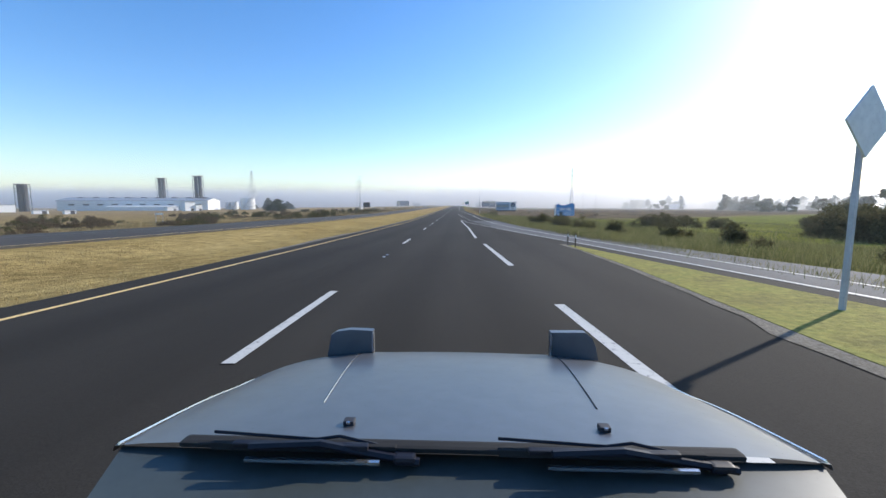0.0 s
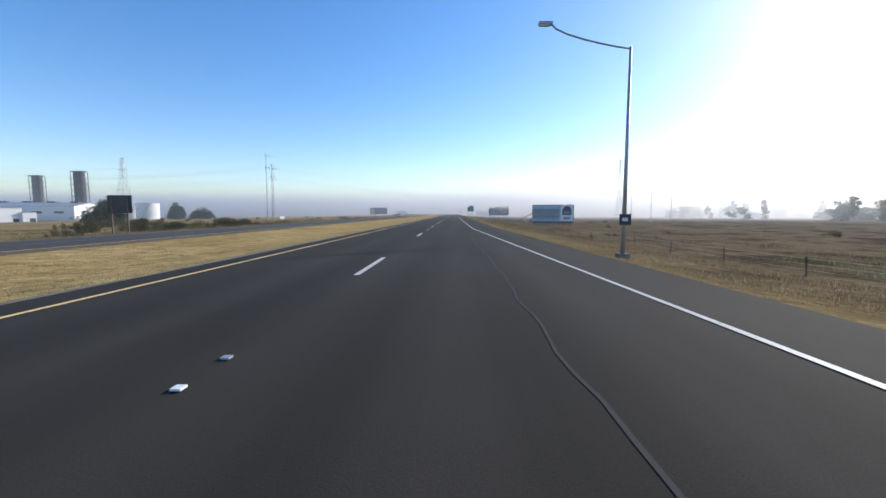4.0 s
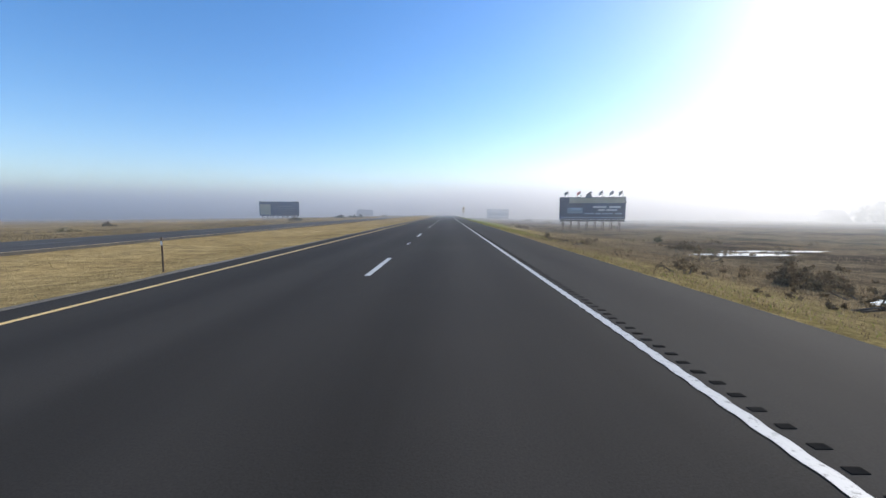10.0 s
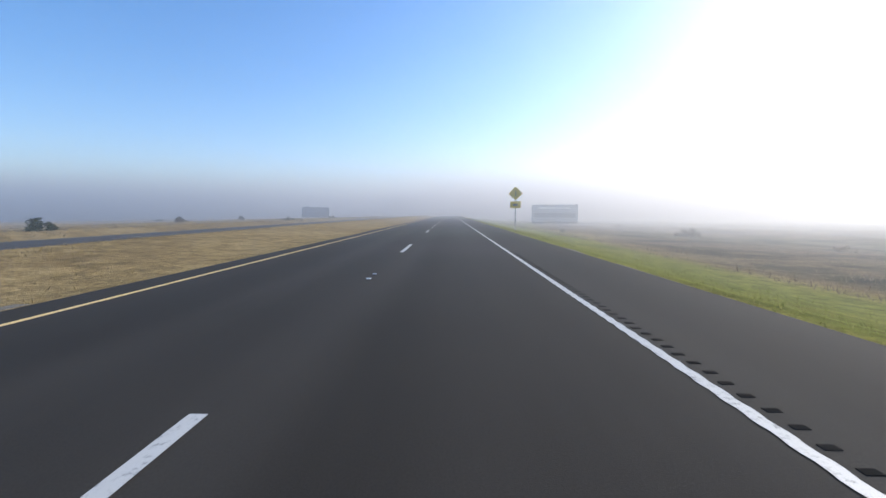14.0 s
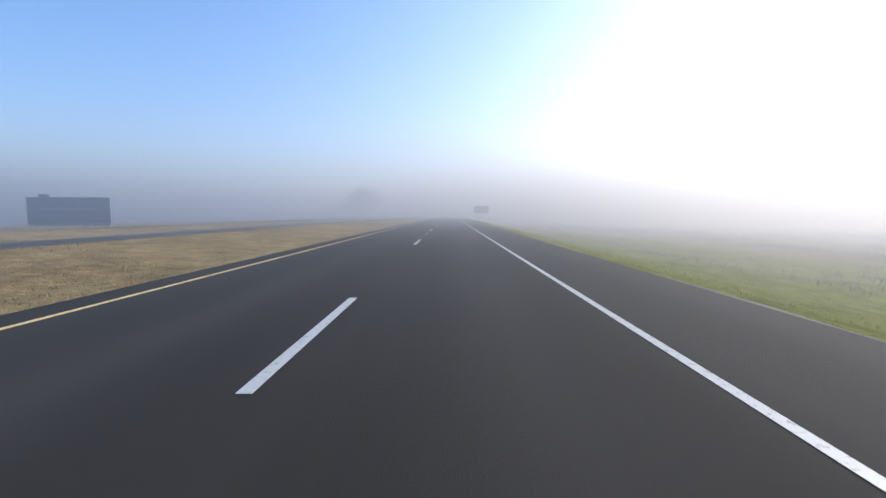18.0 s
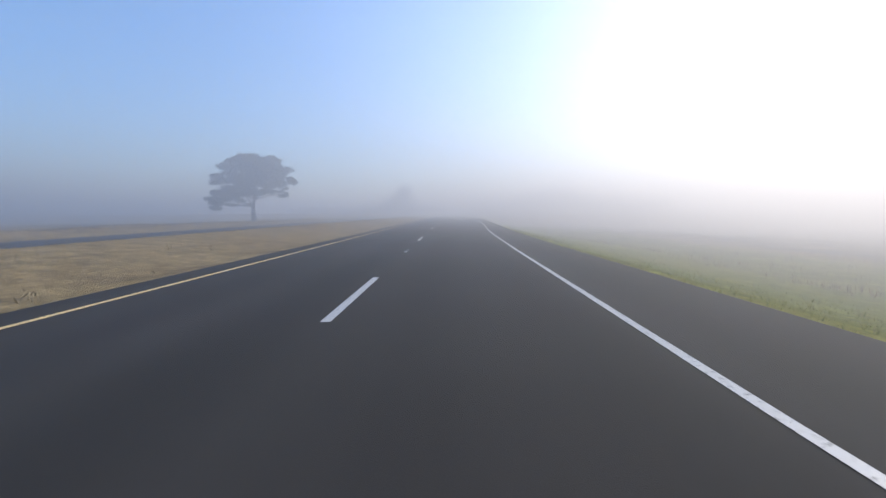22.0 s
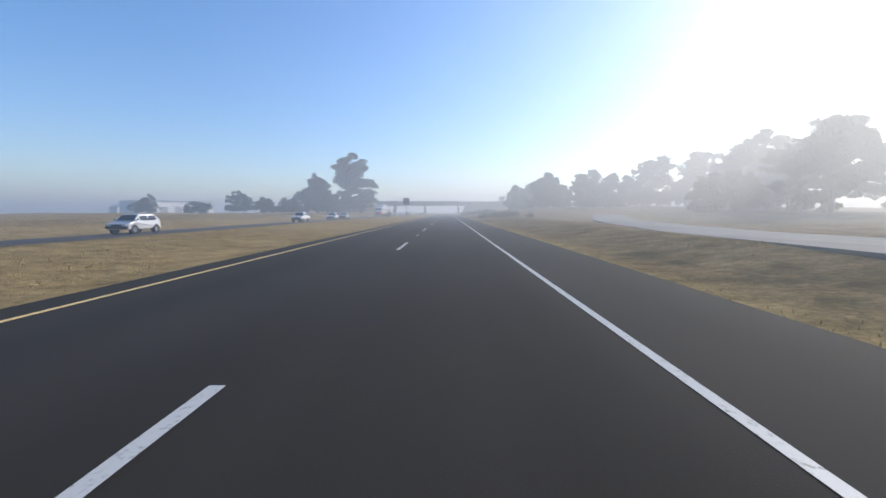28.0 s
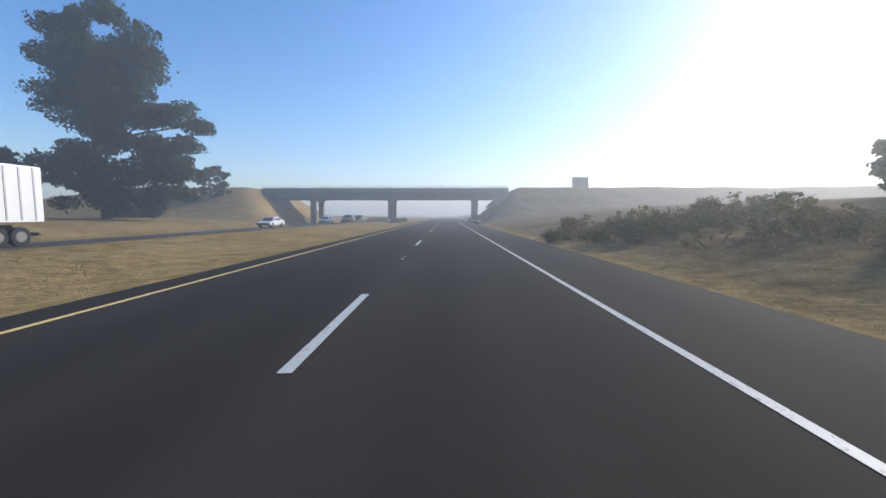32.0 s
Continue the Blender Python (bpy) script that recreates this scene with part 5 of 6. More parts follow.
def vehicle(kind, x, y, paint, label, group="traffic across the median"):
    outline, half, inset, belt, axles = KINDS[kind]
    z = float(ground_z(road_x(y) - 21, y)) + 0.13
    root = thing("pickup_truck" if kind == "pickup" else "car", (x, y, z), label, "pickup truck" if kind == "pickup" else "car", group)
    body = part("body", carbody(outline, half, inset, belt), paint, root, smooth=False)
    top = max(z_ for _, z_ in outline)
    roof = [p for p in outline if p[1] > top - 0.1]
    y0, y1 = roof[0][0], roof[-1][0]
    front = [p for p in outline if p[1] <= belt + 0.25 and p[0] < y0][-1]
    back = [p for p in outline if p[0] > y1][0]
    def slant(a, b, u):
        return (a[0] + (b[0] - a[0]) * u, a[1] + (b[1] - a[1]) * u)
    for name, a, b, off in (("windscreen", front, roof[0], -0.015), ("rear_window", back, roof[-1], 0.015)):
        p, q = slant(a, b, 0.12), slant(a, b, 0.88)
        s = Shape().add([(-half * 0.78, p[0] + off, p[1] + 0.012), (half * 0.78, p[0] + off, p[1] + 0.012), (half * 0.68, q[0] + off, q[1] + 0.012), (-half * 0.68, q[0] + off, q[1] + 0.012)], [(0, 1, 2, 3)])
        part(name, s, M_GLASS, body)
    for sx in (-1, 1):
        mid = (y0 + y1) / 2
        for ya, yb in ((y0 - 0.1, mid - 0.05), (mid + 0.05, y1 + 0.05)):
            lo, hi = belt + 0.06, top - 0.14
            def wide(zz):
                return sx * (half - inset * min(1.0, (zz - belt) / 0.5) + 0.012)
            s = Shape().add([(wide(lo), ya - 0.12, lo), (wide(lo), yb, lo), (wide(hi), yb, hi), (wide(hi), ya + 0.1, hi)], [(0, 1, 2, 3)])
            part("side_window", s, M_GLASS, body)
        part("headlight", Shape().box((sx * half * 0.72, outline[1][0] - 0.01, outline[1][1] - 0.06), (0.3, 0.08, 0.16), None, 0.02), M_AD_CREAM, body)
        part("mirror", Shape().box((sx * (half + 0.08), y0 - 0.35, belt + 0.14), (0.18, 0.1, 0.14), None, 0.03), paint, body)
        for ya in axles:
            wheel(root, sx * (half - 0.1), ya)
    part("bumper", Shape().box((0, outline[0][0] - 0.03, 0.5), (half * 1.9, 0.16, 0.2), None, 0.04), M_DARK, body)
    part("grille", Shape().box((0, outline[1][0] - 0.02, outline[1][1] - 0.1), (half * 0.9, 0.06, 0.16)), M_DARK, body)
    if kind == "pickup":
        part("bed", Shape().box((0, 1.3, 1.0), (half * 1.6, 1.3, 0.09)), M_DARK, body)
    return root


P_WHITE = plain("white_car_paint", (0.75, 0.75, 0.75), 0.3, 0, 0.03, 1, 0.5)
P_SILVER = plain("silver_car_paint", (0.5, 0.51, 0.52), 0.35, 0.3, 0.04, 1, 0.5)
P_DARK = plain("dark_car_paint", (0.03, 0.03, 0.035), 0.3, 0, 0.05, 1, 0.5)
P_TAN = plain("tan_car_paint", (0.45, 0.30, 0.10), 0.35, 0, 0.05, 1, 0.5)
P_ORANGE = plain("orange_truck_paint", (0.62, 0.14, 0.03), 0.35, 0, 0.05, 1, 0.5)
LANE_NEAR, LANE_FAR = -19.9, -23.4
vehicle("sedan", LANE_FAR, S[8] + 48.0, P_SILVER, "silver sedan with dark windows on the opposite carriageway")
vehicle("sedan", LANE_FAR, S[25] + 82.5, P_WHITE, "white sedan in thin mist on the opposite carriageway")
vehicle("hatch", LANE_FAR, S[28] + 30.2, P_SILVER, "small silver hatchback on the opposite carriageway")
vehicle("pickup", LANE_FAR, S[29] + 31.7, P_WHITE, "white pickup truck on the opposite carriageway")
vehicle("hatch", LANE_FAR, S[29] + 49.8, P_SILVER, "small silver hatchback on the opposite carriageway")
vehicle("hatch", LANE_FAR, S[30] + 28.0, P_SILVER, "small silver hatchback on the opposite carriageway")
vehicle("sedan", LANE_NEAR, S[31] + 41.8, P_DARK, "dark sedan ahead of a lorry on the opposite carriageway")
vehicle("pickup", LANE_NEAR, S[31] + 45.0, P_WHITE, "white pickup truck beside a lorry")
vehicle("sedan", LANE_FAR, S[32] + 53.0, P_WHITE, "white sedan near the overpass")
vehicle("sedan", LANE_FAR, S[32] + 77.3, P_WHITE, "white sedan under the overpass")
vehicle("suv", LANE_NEAR, S[32] + 80.5, P_TAN, "tan wagon near the overpass")
vehicle("suv", LANE_FAR, S[32] + 106.3, P_DARK, "dark wagon under the overpass")
vehicle("sedan", LANE_NEAR, S[32] + 140.7, P_WHITE, "white sedan beyond the overpass")


def lorry(x, y):
    z = float(ground_z(road_x(y) - 21, y)) + 0.13
    root = thing("lorry", (x, y, z), "lorry with an orange and white cab and a long white trailer", "lorry", "traffic across the median")
    cab = part("cab", carbody([(0, 0.6), (-0.05, 1.5), (0.15, 1.6), (0.55, 2.95), (2.2, 3.2), (2.3, 0.6)], 1.18, 0.1, 1.7), P_WHITE, root)
    part("hood", Shape().box((0, -0.35, 1.15), (1.9, 1.1, 0.95), None, 0.1), P_ORANGE, root, "orange bonnet")
    part("windscreen", Shape().add([(-1.0, 0.2, 1.75), (1.0, 0.2, 1.75), (0.95, 0.5, 2.8), (-0.95, 0.5, 2.8)], [(0, 1, 2, 3)]), M_GLASS, cab)
    for sx in (-1, 1):
        part("side_window", Shape().box((sx * 1.13, 1.1, 2.2), (0.06, 0.9, 0.7)), M_GLASS, cab)
        part("side_panel", Shape().box((sx * 1.2, 1.1, 1.1), (0.05, 2.2, 0.9)), P_ORANGE, cab)
        part("headlight", Shape().box((sx * 0.75, -0.93, 1.0), (0.3, 0.08, 0.2)), M_AD_CREAM, root)
        for ya in (-0.1, 2.9, 4.0, 10.6, 11.7):
            wheel(root, sx * 1.05, ya, 0.5, 0.3)
    part("bumper", Shape().box((0, -0.95, 0.55), (2.3, 0.2, 0.4), None, 0.05), M_CHROME, root)
    part("chassis", Shape().box((0, 6.2, 0.95), (0.9, 11.6, 0.3)), M_DARK, root)
    tr = part("trailer", Shape().box((0, 7.8, 2.7), (2.55, 10.2, 2.9), None, 0.04), P_WHITE, root, "white box trailer")
    for i in range(14):
        for sx in (-1, 1):
            part("rib", Shape().box((sx * 1.285, 3.1 + i * 0.72, 2.7), (0.03, 0.08, 2.7)), M_GALV_BACK, tr)
    part("guard", Shape().box((0, 12.7, 0.6), (2.3, 0.12, 0.16)), M_DARK, root)
    return root


lorry(LANE_FAR, S[31] + 40.5)
# ---- the bonnet of the car that sets out, where it stands at the start ----
car = new("car")
tagged(car, "silver-grey car bonnet with raised lamps and black wipers", "car")
P_BONNET = plain("grey_bonnet_paint", (0.155, 0.16, 0.168), 0.34, 0.5, 0.05, 1.2, 0.5)
# cowl's dark greenish colour stands in for the bonnet's reflection
P_COWL = plain("reflection_tinted_cowl", (0.05, 0.058, 0.052), 0.42, 0, 0.15, 3, 0.4)


def bonnet_point(u, v):
    """u across from -1 to 1, v from the windscreen to the nose."""
    half = 0.755 + 0.085 * math.sin(min(1.0, v * 1.15) * math.pi / 2)
    y = 0.64 + 0.90 * v - 0.16 * abs(u) ** 5 * v * v
    x = half * u - 0.02 * u * max(0.0, v - 0.85) * 8 * abs(u)
    z = 0.745 - 0.112 * v - 0.045 * v ** 6 - (0.03 * u * u + 0.055 * abs(u) ** 9) * (0.2 + 0.8 * min(1.0, v * 1.6)) + 0.004 * math.exp(-((abs(u) - 0.5) / 0.06) ** 2) * v
    return x + 0.01, y, z


nu, nv = 48, 36
pts = [bonnet_point(-1 + 2 * i / nu, j / nv) for j in range(nv + 1) for i in range(nu + 1)]
fs = [(j * (nu + 1) + i, j * (nu + 1) + i + 1, (j + 1) * (nu + 1) + i + 1, (j + 1) * (nu + 1) + i) for j in range(nv) for i in range(nu)]
hood_shape = Shape().add(pts, fs)
rim_front = [bonnet_point(-1 + 2 * i / nu, 1) for i in range(nu + 1)]
hood_shape.add(rim_front + [(x, y + 0.02, z - 0.25) for x, y, z in rim_front], [(i, i + 1, nu + 2 + i, nu + 1 + i) for i in range(nu)])
for s in (0, nu):
    side = [bonnet_point(-1 + 2 * s / nu, j / nv) for j in range(nv + 1)]
    k = 0.10 if s else -0.10
    hood_shape.add(side + [(x + k * 0.05, y, z - 0.014) for x, y, z in side], [(j, j + 1, nv + 2 + j, nv + 1 + j) for j in range(nv)])
bonnet = part("bonnet", hood_shape, P_BONNET, car, "silver-grey bonnet", smooth=True)
for sx in (-1, 1):
    edge = [Vector(bonnet_point(sx * 0.985, j / 20)) + Vector((0, 0, 0.004)) for j in range(20)]
    part("edge_trim", Shape().path(edge, 0.0035, 5), M_CHROME, bonnet, "thin bright edge")
    # bright left and dark right crease colours imitate highlight and shade on the folds
    crease = [Vector(bonnet_point(sx * (0.52 - 0.05 * j / 12), 0.96 - 0.73 * j / 12)) + Vector((0, 0, 0.0015)) for j in range(13)]
    part("crease", Shape().path(crease, 0.0022, 4), M_CHROME if sx < 0 else M_DARK, bonnet)
    jet = bonnet_point(sx * 0.39 + 0.05, 0.10)
    nozzle = part("washer_jet", Shape().box((jet[0], jet[1], jet[2] + 0.006), (0.026, 0.02, 0.014), None, 0.004), M_DARK, bonnet)
    part("jet_tip", Shape().box((jet[0], jet[1] - 0.011, jet[2] + 0.010), (0.009, 0.004, 0.005)), M_CHROME, nozzle)
    lx = 0.53 if sx > 0 else -0.475
    lampbox = part("raised_lamp", Shape().prism([(lx - 0.105, 0.60), (lx + 0.105, 0.60), (lx + (0.105 if sx < 0 else 0.092), 0.66 if sx > 0 else 0.72), (lx + (0.09 if sx < 0 else 0.075), 0.722 if sx < 0 else 0.70), (lx + (0.0 if sx < 0 else 0.045), 0.725), (lx - (0.105 if sx > 0 else 0.06), 0.724 if sx > 0 else 0.715), (lx - (0.106 if sx > 0 else 0.085), 0.70)], 1.44, 1.475), P_BONNET, car, "raised lamp housing")
    part("lamp_edge", Shape().box((lx - sx * 0.106, 1.437, 0.65), (0.006, 0.01, 0.13)), M_CHROME, lampbox)
# flat panel added where the bonnet mirrors below the wipers
part("cowl", Shape().add([(-0.735, 0.648, 0.722), (0.755, 0.648, 0.722), (0.66, 0.47, 0.722), (-0.64, 0.47, 0.722)], [(0, 1, 2, 3)]), P_COWL, car, "dark screen base in the colour of the bonnet's reflection")


P_BLACK = plain("black_wiper", (0.012, 0.012, 0.018), 0.5, 0, 0.2, 8)


def wiper(x0, x1, y, z, flip):
    w = thing_part("wiper", car)
    part("blade", Shape().box(((x0 + x1) / 2, y, z), (x1 - x0, 0.012, 0.016), None, 0.003), M_RUBBER, w)
    part("blade_holder", Shape().box(((x0 + x1) / 2, y - 0.012, z + 0.012), ((x1 - x0) * 0.72, 0.014, 0.010), None, 0.003), P_BLACK, w)
    part("arm", Shape().path([(x0 + 0.10, y - 0.03, z + 0.020), (x0 + 0.24, y - 0.02, z + 0.022), (x1 - 0.06, y - 0.01, z - 0.002), (x1 + 0.05, y - 0.02, z - 0.012)], 0.008, 6), P_BLACK, w)
    part("linkage", Shape().path([(x0, y + 0.01, z + 0.022), (x0 + 0.22, y + 0.008, z + 0.012), (x0 + 0.27, y + 0.008, z + 0.02), (x0 + 0.36, y + 0.006, z + 0.002)], 0.0035, 5), P_BLACK, w)
    part("pivot", Shape().box((x1 + 0.02, y - 0.015, z - 0.008), (0.045, 0.024, 0.016), None, 0.007), P_BLACK, w)
    part("spine", Shape().box(((x0 + x1) / 2 + 0.03, y - 0.03, z - 0.008), ((x1 - x0) * 0.7, 0.008, 0.006)), M_CHROME, w)
    return w


def thing_part(name, parent):
    ob = new(name)
    ob.parent = parent
    return ob


wiper(-0.51, -0.12, 0.622, 0.750, 1)
wiper(0.09, 0.50, 0.622, 0.750, 1)
part("wiper_well", Shape().box((0.0, 0.632, 0.750), (1.16, 0.03, 0.012), None, 0.008), M_RUBBER, car, "black trough under the wipers")
seat = pose(float(road_x(0.4)) + 0.13, 0.4, float(road_z(0.4)) + 1.235, 83.35, 0, 4.19)
start = pose(float(road_x(DRIVE[0][1])) + DRIVE[0][2], DRIVE[0][1], float(road_z(DRIVE[0][1])) + EYE, 90 + DRIVE[0][4], 0, DRIVE[0][3])
settle = start @ Matrix.Diagonal((0.834, 0.834, 1, 1)) @ seat.inverted() @ pose(float(road_x(0.4)) + 0.13, 0.4, float(road_z(0)), -1.6, 0, 2.09)
for ob in car.children_recursive:
    if ob.data:
        ob.data.transform(settle)
# ---- grass, reeds and scrub ----
def blade_build(a, m_, b_):
    def build(nt, b):
        info = nt.nodes.new("ShaderNodeNewGeometry")
        c = ramp(nt, info.outputs["Random Per Island"], [(0.0, a), (0.5, m_), (1.0, b_)])
        nt.links.new(c, b.inputs["Base Color"])
        thin = nt.nodes.new("ShaderNodeBsdfTranslucent")
        nt.links.new(c, thin.inputs["Color"])
        mix = nt.nodes.new("ShaderNodeMixShader")
        mix.inputs["Fac"].default_value = 0.5
        nt.links.new(b.outputs["BSDF"], mix.inputs[1])
        nt.links.new(thin.outputs["BSDF"], mix.inputs[2])
        nt.links.new(mix.outputs["Shader"], nt.nodes["Material Output"].inputs["Surface"])
    return build


M_DRY = shader("dry_grass", blade_build((0.26, 0.172, 0.07), (0.45, 0.32, 0.135), (0.58, 0.455, 0.23)), 0.9, 0, 0.1)
M_TAN = shader("brown_field_grass", blade_build((0.085, 0.062, 0.037), (0.20, 0.148, 0.083), (0.33, 0.255, 0.145)), 0.9, 0, 0.1)
M_NOSE_GRASS = shader("yellow_green_grass", blade_build((0.16, 0.14, 0.04), (0.30, 0.28, 0.06), (0.42, 0.36, 0.12)), 0.9, 0, 0.1)
M_STRAW = shader("brown_straw_grass", blade_build((0.17, 0.115, 0.05), (0.31, 0.215, 0.09), (0.44, 0.33, 0.16)), 0.9, 0, 0.1)
M_GREEN = shader("green_grass", blade_build((0.11, 0.122, 0.028), (0.19, 0.20, 0.05), (0.27, 0.26, 0.085)), 0.85, 0, 0.15)
M_CROP = shader("tall_green_grass", blade_build((0.06, 0.068, 0.025), (0.125, 0.128, 0.05), (0.26, 0.235, 0.12)), 0.85, 0, 0.15)
M_REED = shader("brown_marsh_grass", blade_build((0.075, 0.056, 0.036), (0.16, 0.118, 0.068), (0.30, 0.23, 0.14)), 0.9, 0, 0.1)


def grass(name, n, xr, yr, hr, width, material, label, seed, blades=6, spread=0.16, bias=1.0):
    """n tufts of blades between two lines beside the road axis."""
    rng = np.random.default_rng(seed)
    y = rng.uniform(*yr, n)
    d = xr[0] + (xr[1] - xr[0]) * rng.uniform(0, 1, n) ** bias
    patch = np.sin(d * 0.9 + 2 * np.sin(y * 0.11)) + np.sin(y * 0.31 + d * 0.2) + rng.normal(0, 1.0, n)
    keep = patch > -0.7
    y, d = y[keep], d[keep]
    x = d + road_x(y)
    z = ground_z(x, y) - 0.02
    h = rng.uniform(*hr, len(y)) * (0.75 + 0.3 * np.sin(y * 0.2 + d))
    c = np.stack([x, y, z], -1)[:, None, :] + np.concatenate([rng.normal(0, spread, (len(y), blades, 2)), np.zeros((len(y), blades, 1))], -1)
    a = rng.uniform(0, 6.283, (len(y), blades))
    side = np.stack([np.cos(a), np.sin(a), a * 0], -1) * width * rng.uniform(0.6, 1.4, (len(y), blades, 1))
    hh = (h[:, None] * rng.uniform(0.6, 1.15, (len(y), blades)))[..., None]
    tip = c + np.concatenate([rng.normal(0, 0.3, (len(y), blades, 2)) * hh, hh], -1)
    v = np.stack([c - side, c + side, tip], 2).reshape(-1, 3)
    me = raw_mesh(name, v, np.arange(len(v)).reshape(-1, 3), material)
    return tagged(new(name, me), label, "grass", kind="stuff")


grass("median_grass", 70000, (-18.0, -6.8), (-15, 420), (0.03, 0.10), 0.009, M_DRY, "short dry golden grass on the median", 1, 6, spread=0.4)
grass("median_grass", 40000, (-18.0, -6.8), (420, 1120), (0.03, 0.10), 0.012, M_STRAW, "short dry golden grass on the median", 2, 6, spread=0.4)
grass("edge_grass", 14000, (-7.4, -6.5), (-10, 620), (0.03, 0.10), 0.008, M_DRY, "dry weeds along the asphalt edge", 3, bias=0.6, spread=0.25)
grass("verge_grass", 34000, (4.5, 13), (135, 380), (0.03, 0.11), 0.01, M_TAN, "dry brown grass on the verge", 4, 6, bias=1.4, spread=0.35)
grass("verge_grass", 7000, (4.5, 10), (140, 335), (0.03, 0.09), 0.01, M_GREEN, "patchy green grass on the verge", 5, 6, bias=1.5, spread=0.35)
grass("verge_grass", 60000, (4.4, 15), (348, 830), (0.03, 0.12), 0.011, M_GREEN, "fresh green grass on the verge", 6, 6, bias=1.4, spread=0.4)
grass("tall_grass", 42000, (8.15, 30), (-5, 122), (0.3, 0.65), 0.010, M_CROP, "tall green grass with pale seed heads", 7, 8, bias=1.6, spread=0.35)
grass("tall_grass", 12000, (22, 80), (-5, 158), (0.3, 0.7), 0.022, M_CROP, "tall green grass at the far side of the field", 16, 6, spread=0.4)
grass("ramp_grass", 9000, (4.6, 6.0), (-12, 16), (0.03, 0.12), 0.007, M_NOSE_GRASS, "short yellow-green grass in the ramp nose", 18, 6, spread=0.12)
grass("marsh_grass", 24000, (15, 70), (125, 840), (0.15, 0.45), 0.018, M_REED, "brown marsh grass and rushes", 9, 8, bias=1.7, spread=0.5)
grass("field_grass", 32000, (9, 60), (125, 375), (0.05, 0.16), 0.016, M_TAN, "dry pasture grass", 10, bias=1.5, spread=0.45)
grass("ditch_rushes", 9000, (11, 18), (130, 372), (0.1, 0.34), 0.014, M_REED, "dark brown rushes in a ditch", 15, 7, spread=0.45)
grass("bank_grass", 50000, (4.5, 34), (845, 1130), (0.03, 0.12), 0.012, M_TAN, "dry brown grass on the bank", 11, 6, bias=1.4, spread=0.4)
grass("far_verge_grass", 24000, (-62, -25.4), (0, 620), (0.1, 0.28), 0.02, M_TAN, "dry grass and weeds beyond the opposite carriageway", 12, spread=0.5)
grass("far_verge_grass", 14000, (-50, -25.4), (620, 1120), (0.08, 0.24), 0.02, M_TAN, "dry grass beyond the opposite carriageway", 13, spread=0.5)
grass("far_verge_weeds", 14000, (-75, -28), (0, 420), (0.15, 0.5), 0.025, M_REED, "brown weeds beyond the opposite carriageway", 14, spread=0.6)
grass("far_verge_weeds", 9000, (-75, -28), (0, 330), (0.12, 0.4), 0.025, M_CROP, "olive weeds beyond the opposite carriageway", 19, spread=0.6)


def shrub(x, y, w, h, seed, material, label, name="shrub"):
    rng = np.random.default_rng(seed)
    root = thing(name, at_ground(x, y), label, "shrub")
    cl = []
    for _ in range(8 + int(w * 1.5)):
        a, q = rng.uniform(0, 6.283), rng.uniform(0, 1) ** 0.6
        r = h * rng.uniform(0.16, 0.3) * (1.15 - 0.4 * q)
        top = h * (1 - 0.6 * q * q) * rng.uniform(0.55, 1.0)
        for z in ((0.35 * top, max(0.3 * top, top - r)) if h > 1 else (max(0.3 * top, top - r),)):
            cl.append((math.cos(a) * q * w * 0.44, math.sin(a) * q * w * 0.44, z, r * 1.15, r))
    size = max(0.13, 0.05 * h)
    v, f = leaves(rng, cl, 26 / size ** 2, size)
    part("foliage", raw_mesh("foliage", v, f, material), None, root)
    st = Shape()
    for k in range(5):
        st.tube((0, 0, -0.2), cl[k][:3], 0.05, 0.02, 5)
    part("stem", st, M_BARK, root)
    return root


M_SCRUB = shader("scrub_leaf", leaf_build((0.06, 0.058, 0.026), (0.14, 0.125, 0.055)), 0.8, 0, 0.15)
M_BRUSH = shader("dead_brush", leaf_build((0.085, 0.062, 0.038), (0.19, 0.145, 0.085)), 0.9, 0, 0.1)
DARK_S, BROWN_S = "dark green coastal shrub among dry grass", "low brown marsh bush"
# dark bush and small trees by the plant, hedge by the ramp, bush at the field's corner
shrub(-116.8, S[3] + 164, 12, 10, 61, M_LEAF, "large dark bush in front of storage tanks")
shrub(-167.6, S[6] + 205, 16, 9, 62, M_LEAF, "dark round tree beside a storage tank")
shrub(-175.9, S[6] + 212, 9, 7, 63, M_LEAF, "dark round tree beside a storage tank")
shrub(-186.0, S[6] + 207, 9, 12, 64, M_LEAF, "dark round tree beside a storage tank")
shrub(12.3, S[3] + 32.5, 4.2, 2.6, 65, M_SCRUB, "dark bush at the corner of the green field")
shrub(-228, 451, 5, 5.5, 66, M_LEAF, "small lone conifer on the horizon")
rs = random.Random(7)
for i in range(6):
    shrub(31 + i * 3.2 + rs.uniform(-1.5, 1.5), 64 + i * 2.5 + rs.uniform(-3, 3), rs.uniform(4, 6), rs.uniform(2.4, 3.6), 260 + i, M_SCRUB, "green bush at the back of the tall grass")
for i in range(9):
    shrub(44 + i * 4.2 + rs.uniform(-2, 2), 42 + i * 5 + rs.uniform(-4, 4), rs.uniform(7, 10), rs.uniform(4.5, 6), 70 + i, M_SCRUB, "tall green hedge bush beyond the entry ramp")
for i in range(10):
    shrub(17 + rs.uniform(-3, 5), 6 + i * 8 + rs.uniform(-3, 3), rs.uniform(2.5, 4.5), rs.uniform(1.3, 2.2), 90 + i, M_SCRUB, "leafy bush in tall green grass")
for i in range(95):
    shrub(-rs.uniform(33, 105), rs.uniform(15, 230), rs.uniform(3, 8), rs.uniform(1.0, 2.8), 110 + i, rs.choice((M_SCRUB, M_SCRUB, M_BRUSH)), DARK_S)
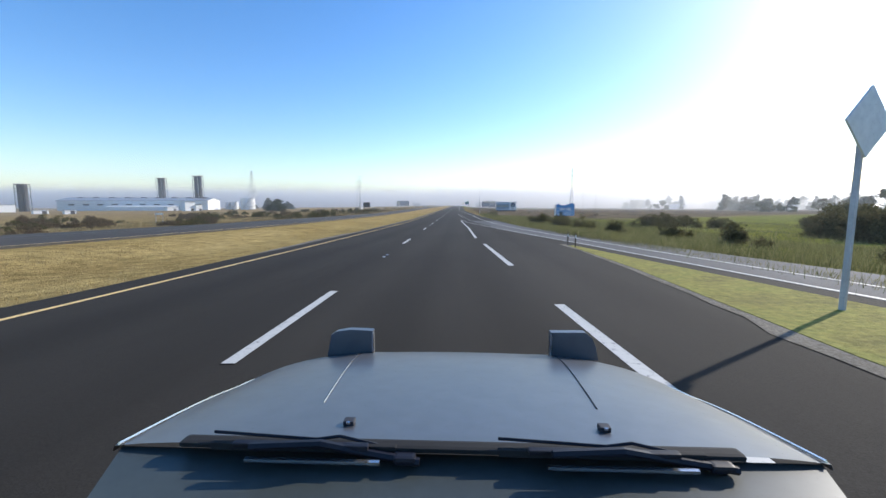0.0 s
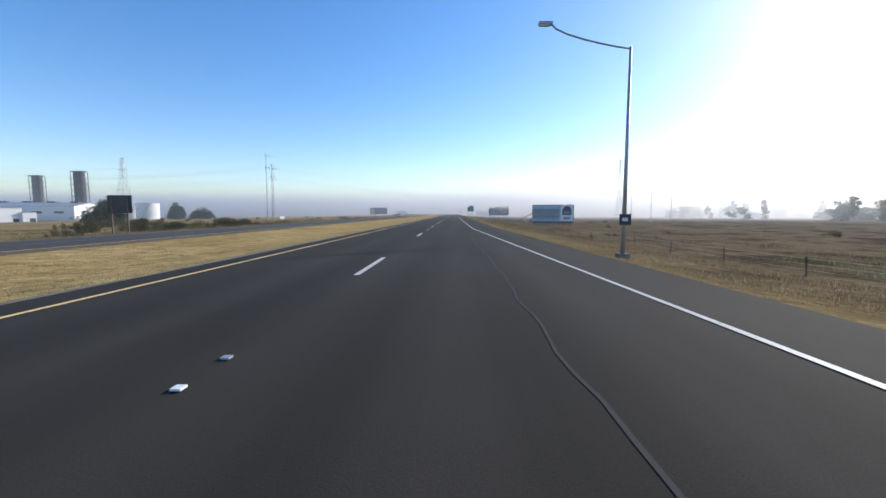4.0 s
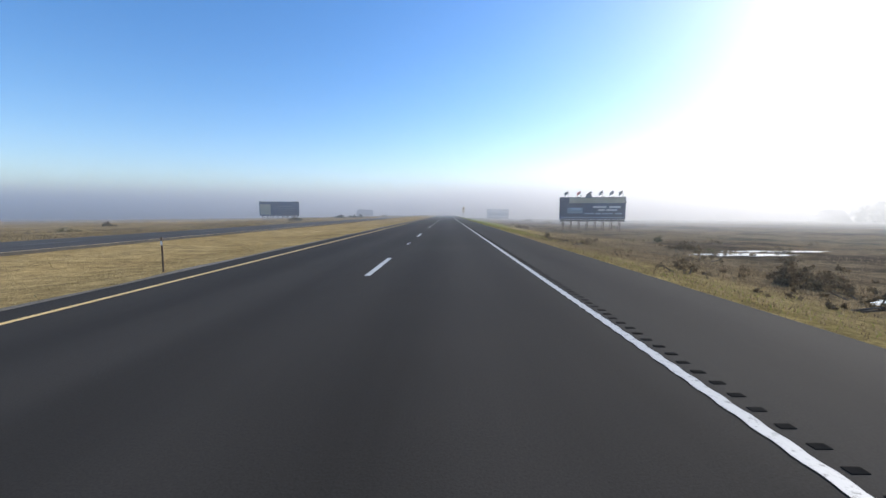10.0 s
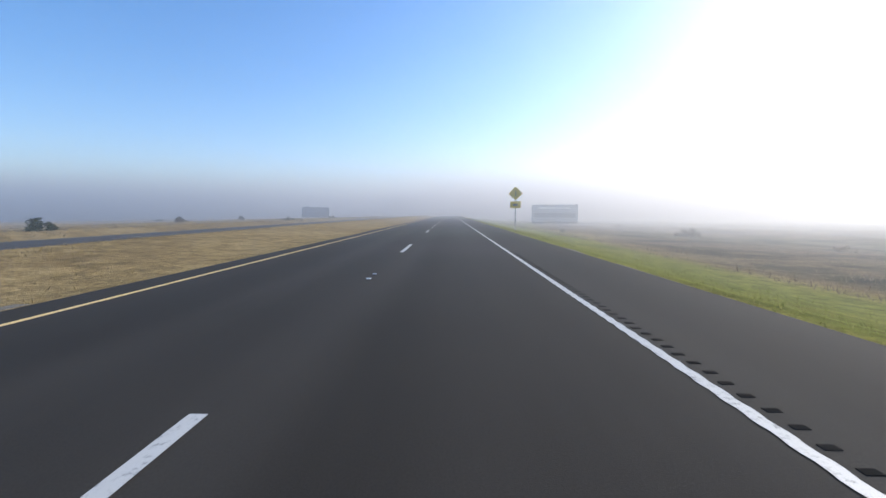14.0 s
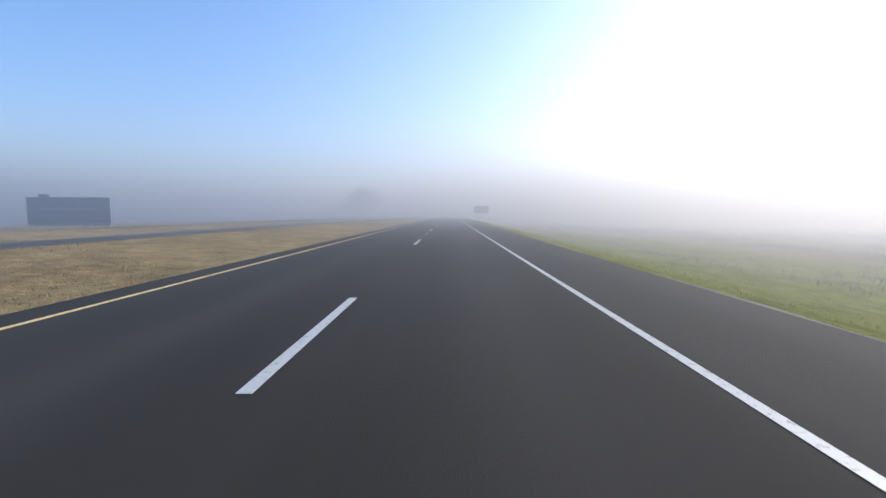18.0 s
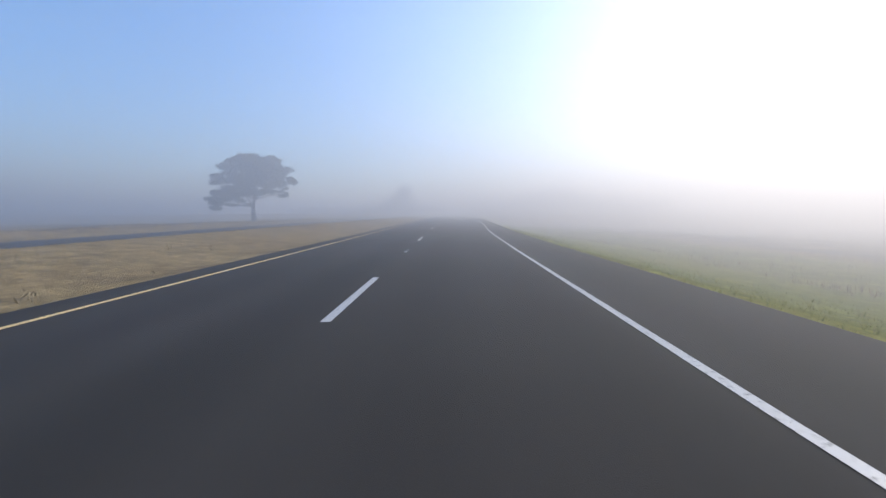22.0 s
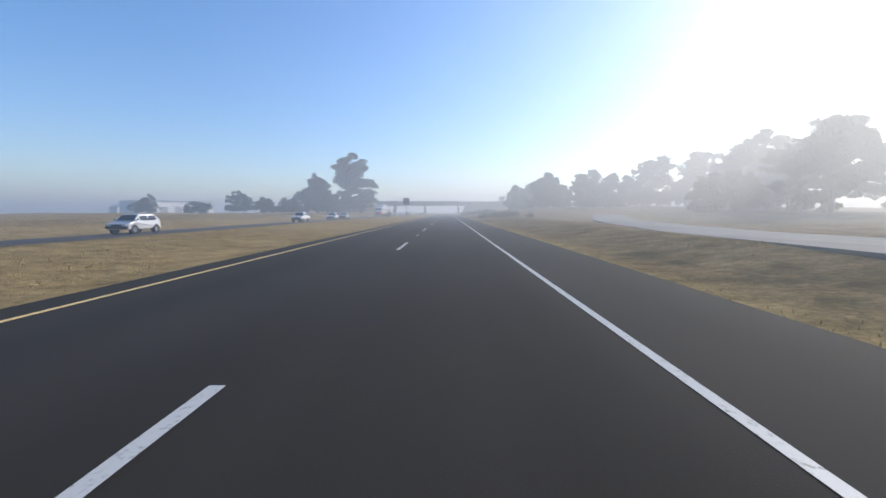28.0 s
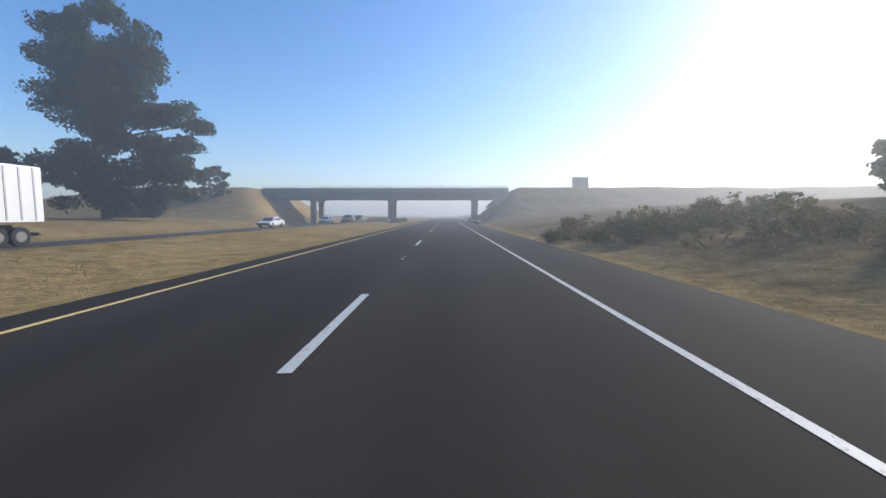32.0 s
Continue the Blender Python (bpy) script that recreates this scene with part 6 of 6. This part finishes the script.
for i in range(20):
    shrub(-rs.uniform(32, 120), rs.uniform(240, 620), rs.uniform(2, 5), rs.uniform(0.9, 1.8), 150 + i, rs.choice((M_SCRUB, M_BRUSH)), DARK_S)
for i in range(26):
    shrub(rs.uniform(15, 70), rs.uniform(150, 620), rs.uniform(1.8, 5), rs.uniform(0.8, 1.7), 180 + i, rs.choice((M_BRUSH, M_BRUSH, M_SCRUB)), BROWN_S)
for i in range(26):
    shrub(rs.uniform(16, 48), rs.uniform(290, 372), rs.uniform(1.5, 4.5), rs.uniform(0.5, 1.2), 270 + i, rs.choice((M_BRUSH, M_BRUSH, M_SCRUB)), BROWN_S)
for i in range(70):
    y = rs.uniform(170, 372)
    shrub(rs.choice((13, 17, 24, 33)) + rs.uniform(-1.5, 1.5) + 3 * math.sin(y * 0.05), y, rs.uniform(2.5, 6), rs.uniform(0.35, 0.8), 600 + i, rs.choice((M_BRUSH, M_BRUSH, M_SCRUB)), BROWN_S)
shrub(10.7, S[11] + 13.5, 1.2, 0.9, 210, M_BRUSH, "small dead brown bush on the verge")
for i in range(14):
    shrub(rs.uniform(8, 16), 960 + i * 6 + rs.uniform(-3, 3), rs.uniform(2, 3.5), rs.uniform(0.6, 1.2), 220 + i, M_BRUSH, "brown scrub bush on the bank")
for i in range(8):
    shrub(rs.uniform(6.8, 13), 967 + rs.uniform(0, 14), rs.uniform(2.5, 4), rs.uniform(0.9, 1.5), 240 + i, rs.choice((M_SCRUB, M_BRUSH)), "dark low bush at the foot of the bank")
for i in range(20):
    shrub(rs.uniform(5.6, 14), 1029 + rs.uniform(0, 19), rs.uniform(2.5, 4), rs.uniform(0.9, 1.7), 250 + i, rs.choice((M_SCRUB, M_SCRUB, M_BRUSH)), "dark low bush at the foot of the bank")
for x, y, w, h in ((-39.4, S[13] + 55, 4.2, 1.7), (-35.2, S[13] + 57, 3.6, 1.6), (-34.6, S[14] + 33, 3.0, 1.5)):
    shrub(x, y, w, h, int(y), M_LEAF, DARK_S)

# woods and low hills far across the marsh
rng = np.random.default_rng(12)
far = []
for k in range(240):
    x, y = rng.uniform(210, 520), rng.uniform(180, 1000)
    h, w = rng.uniform(7, 17), rng.uniform(4, 9)
    z = float(ground_z(x, y))
    far += [(x + rng.normal(0, w * 0.4), y + rng.normal(0, w * 0.4), z + h * q, w * 0.6, h * 0.3) for q in (0.2, 0.45, 0.7)]
v, f = leaves(rng, far, 26, 1.9)
tagged(new("far_woods", raw_mesh("far_woods", v, f, M_LEAF2)), "hazy line of trees far across the marsh", "trees", kind="stuff")
hx = np.linspace(150, 2600, 90)
ridge = np.array([[(x, 1500 + 0.15 * x + dy, (dz * (18 + 16 * math.sin(x * 0.004) + 9 * math.sin(x * 0.013 + 1))) * min(1, (x - 150) / 500) - 3) for x in hx] for dy, dz in ((-160, 0), (0, 1.0), (260, 0))])
ri = np.arange(ridge.shape[0] * ridge.shape[1]).reshape(ridge.shape[:2])
rf = np.stack([ri[:-1, :-1], ri[:-1, 1:], ri[1:, 1:], ri[1:, :-1]], -1).reshape(-1, 4)
setting("far_hills", raw_mesh("far_hills", ridge, rf, plain("far_woodland", (0.05, 0.06, 0.03), 0.9, 0, 0.3, 0.02), True), "low dark hills on the horizon", "backdrop")
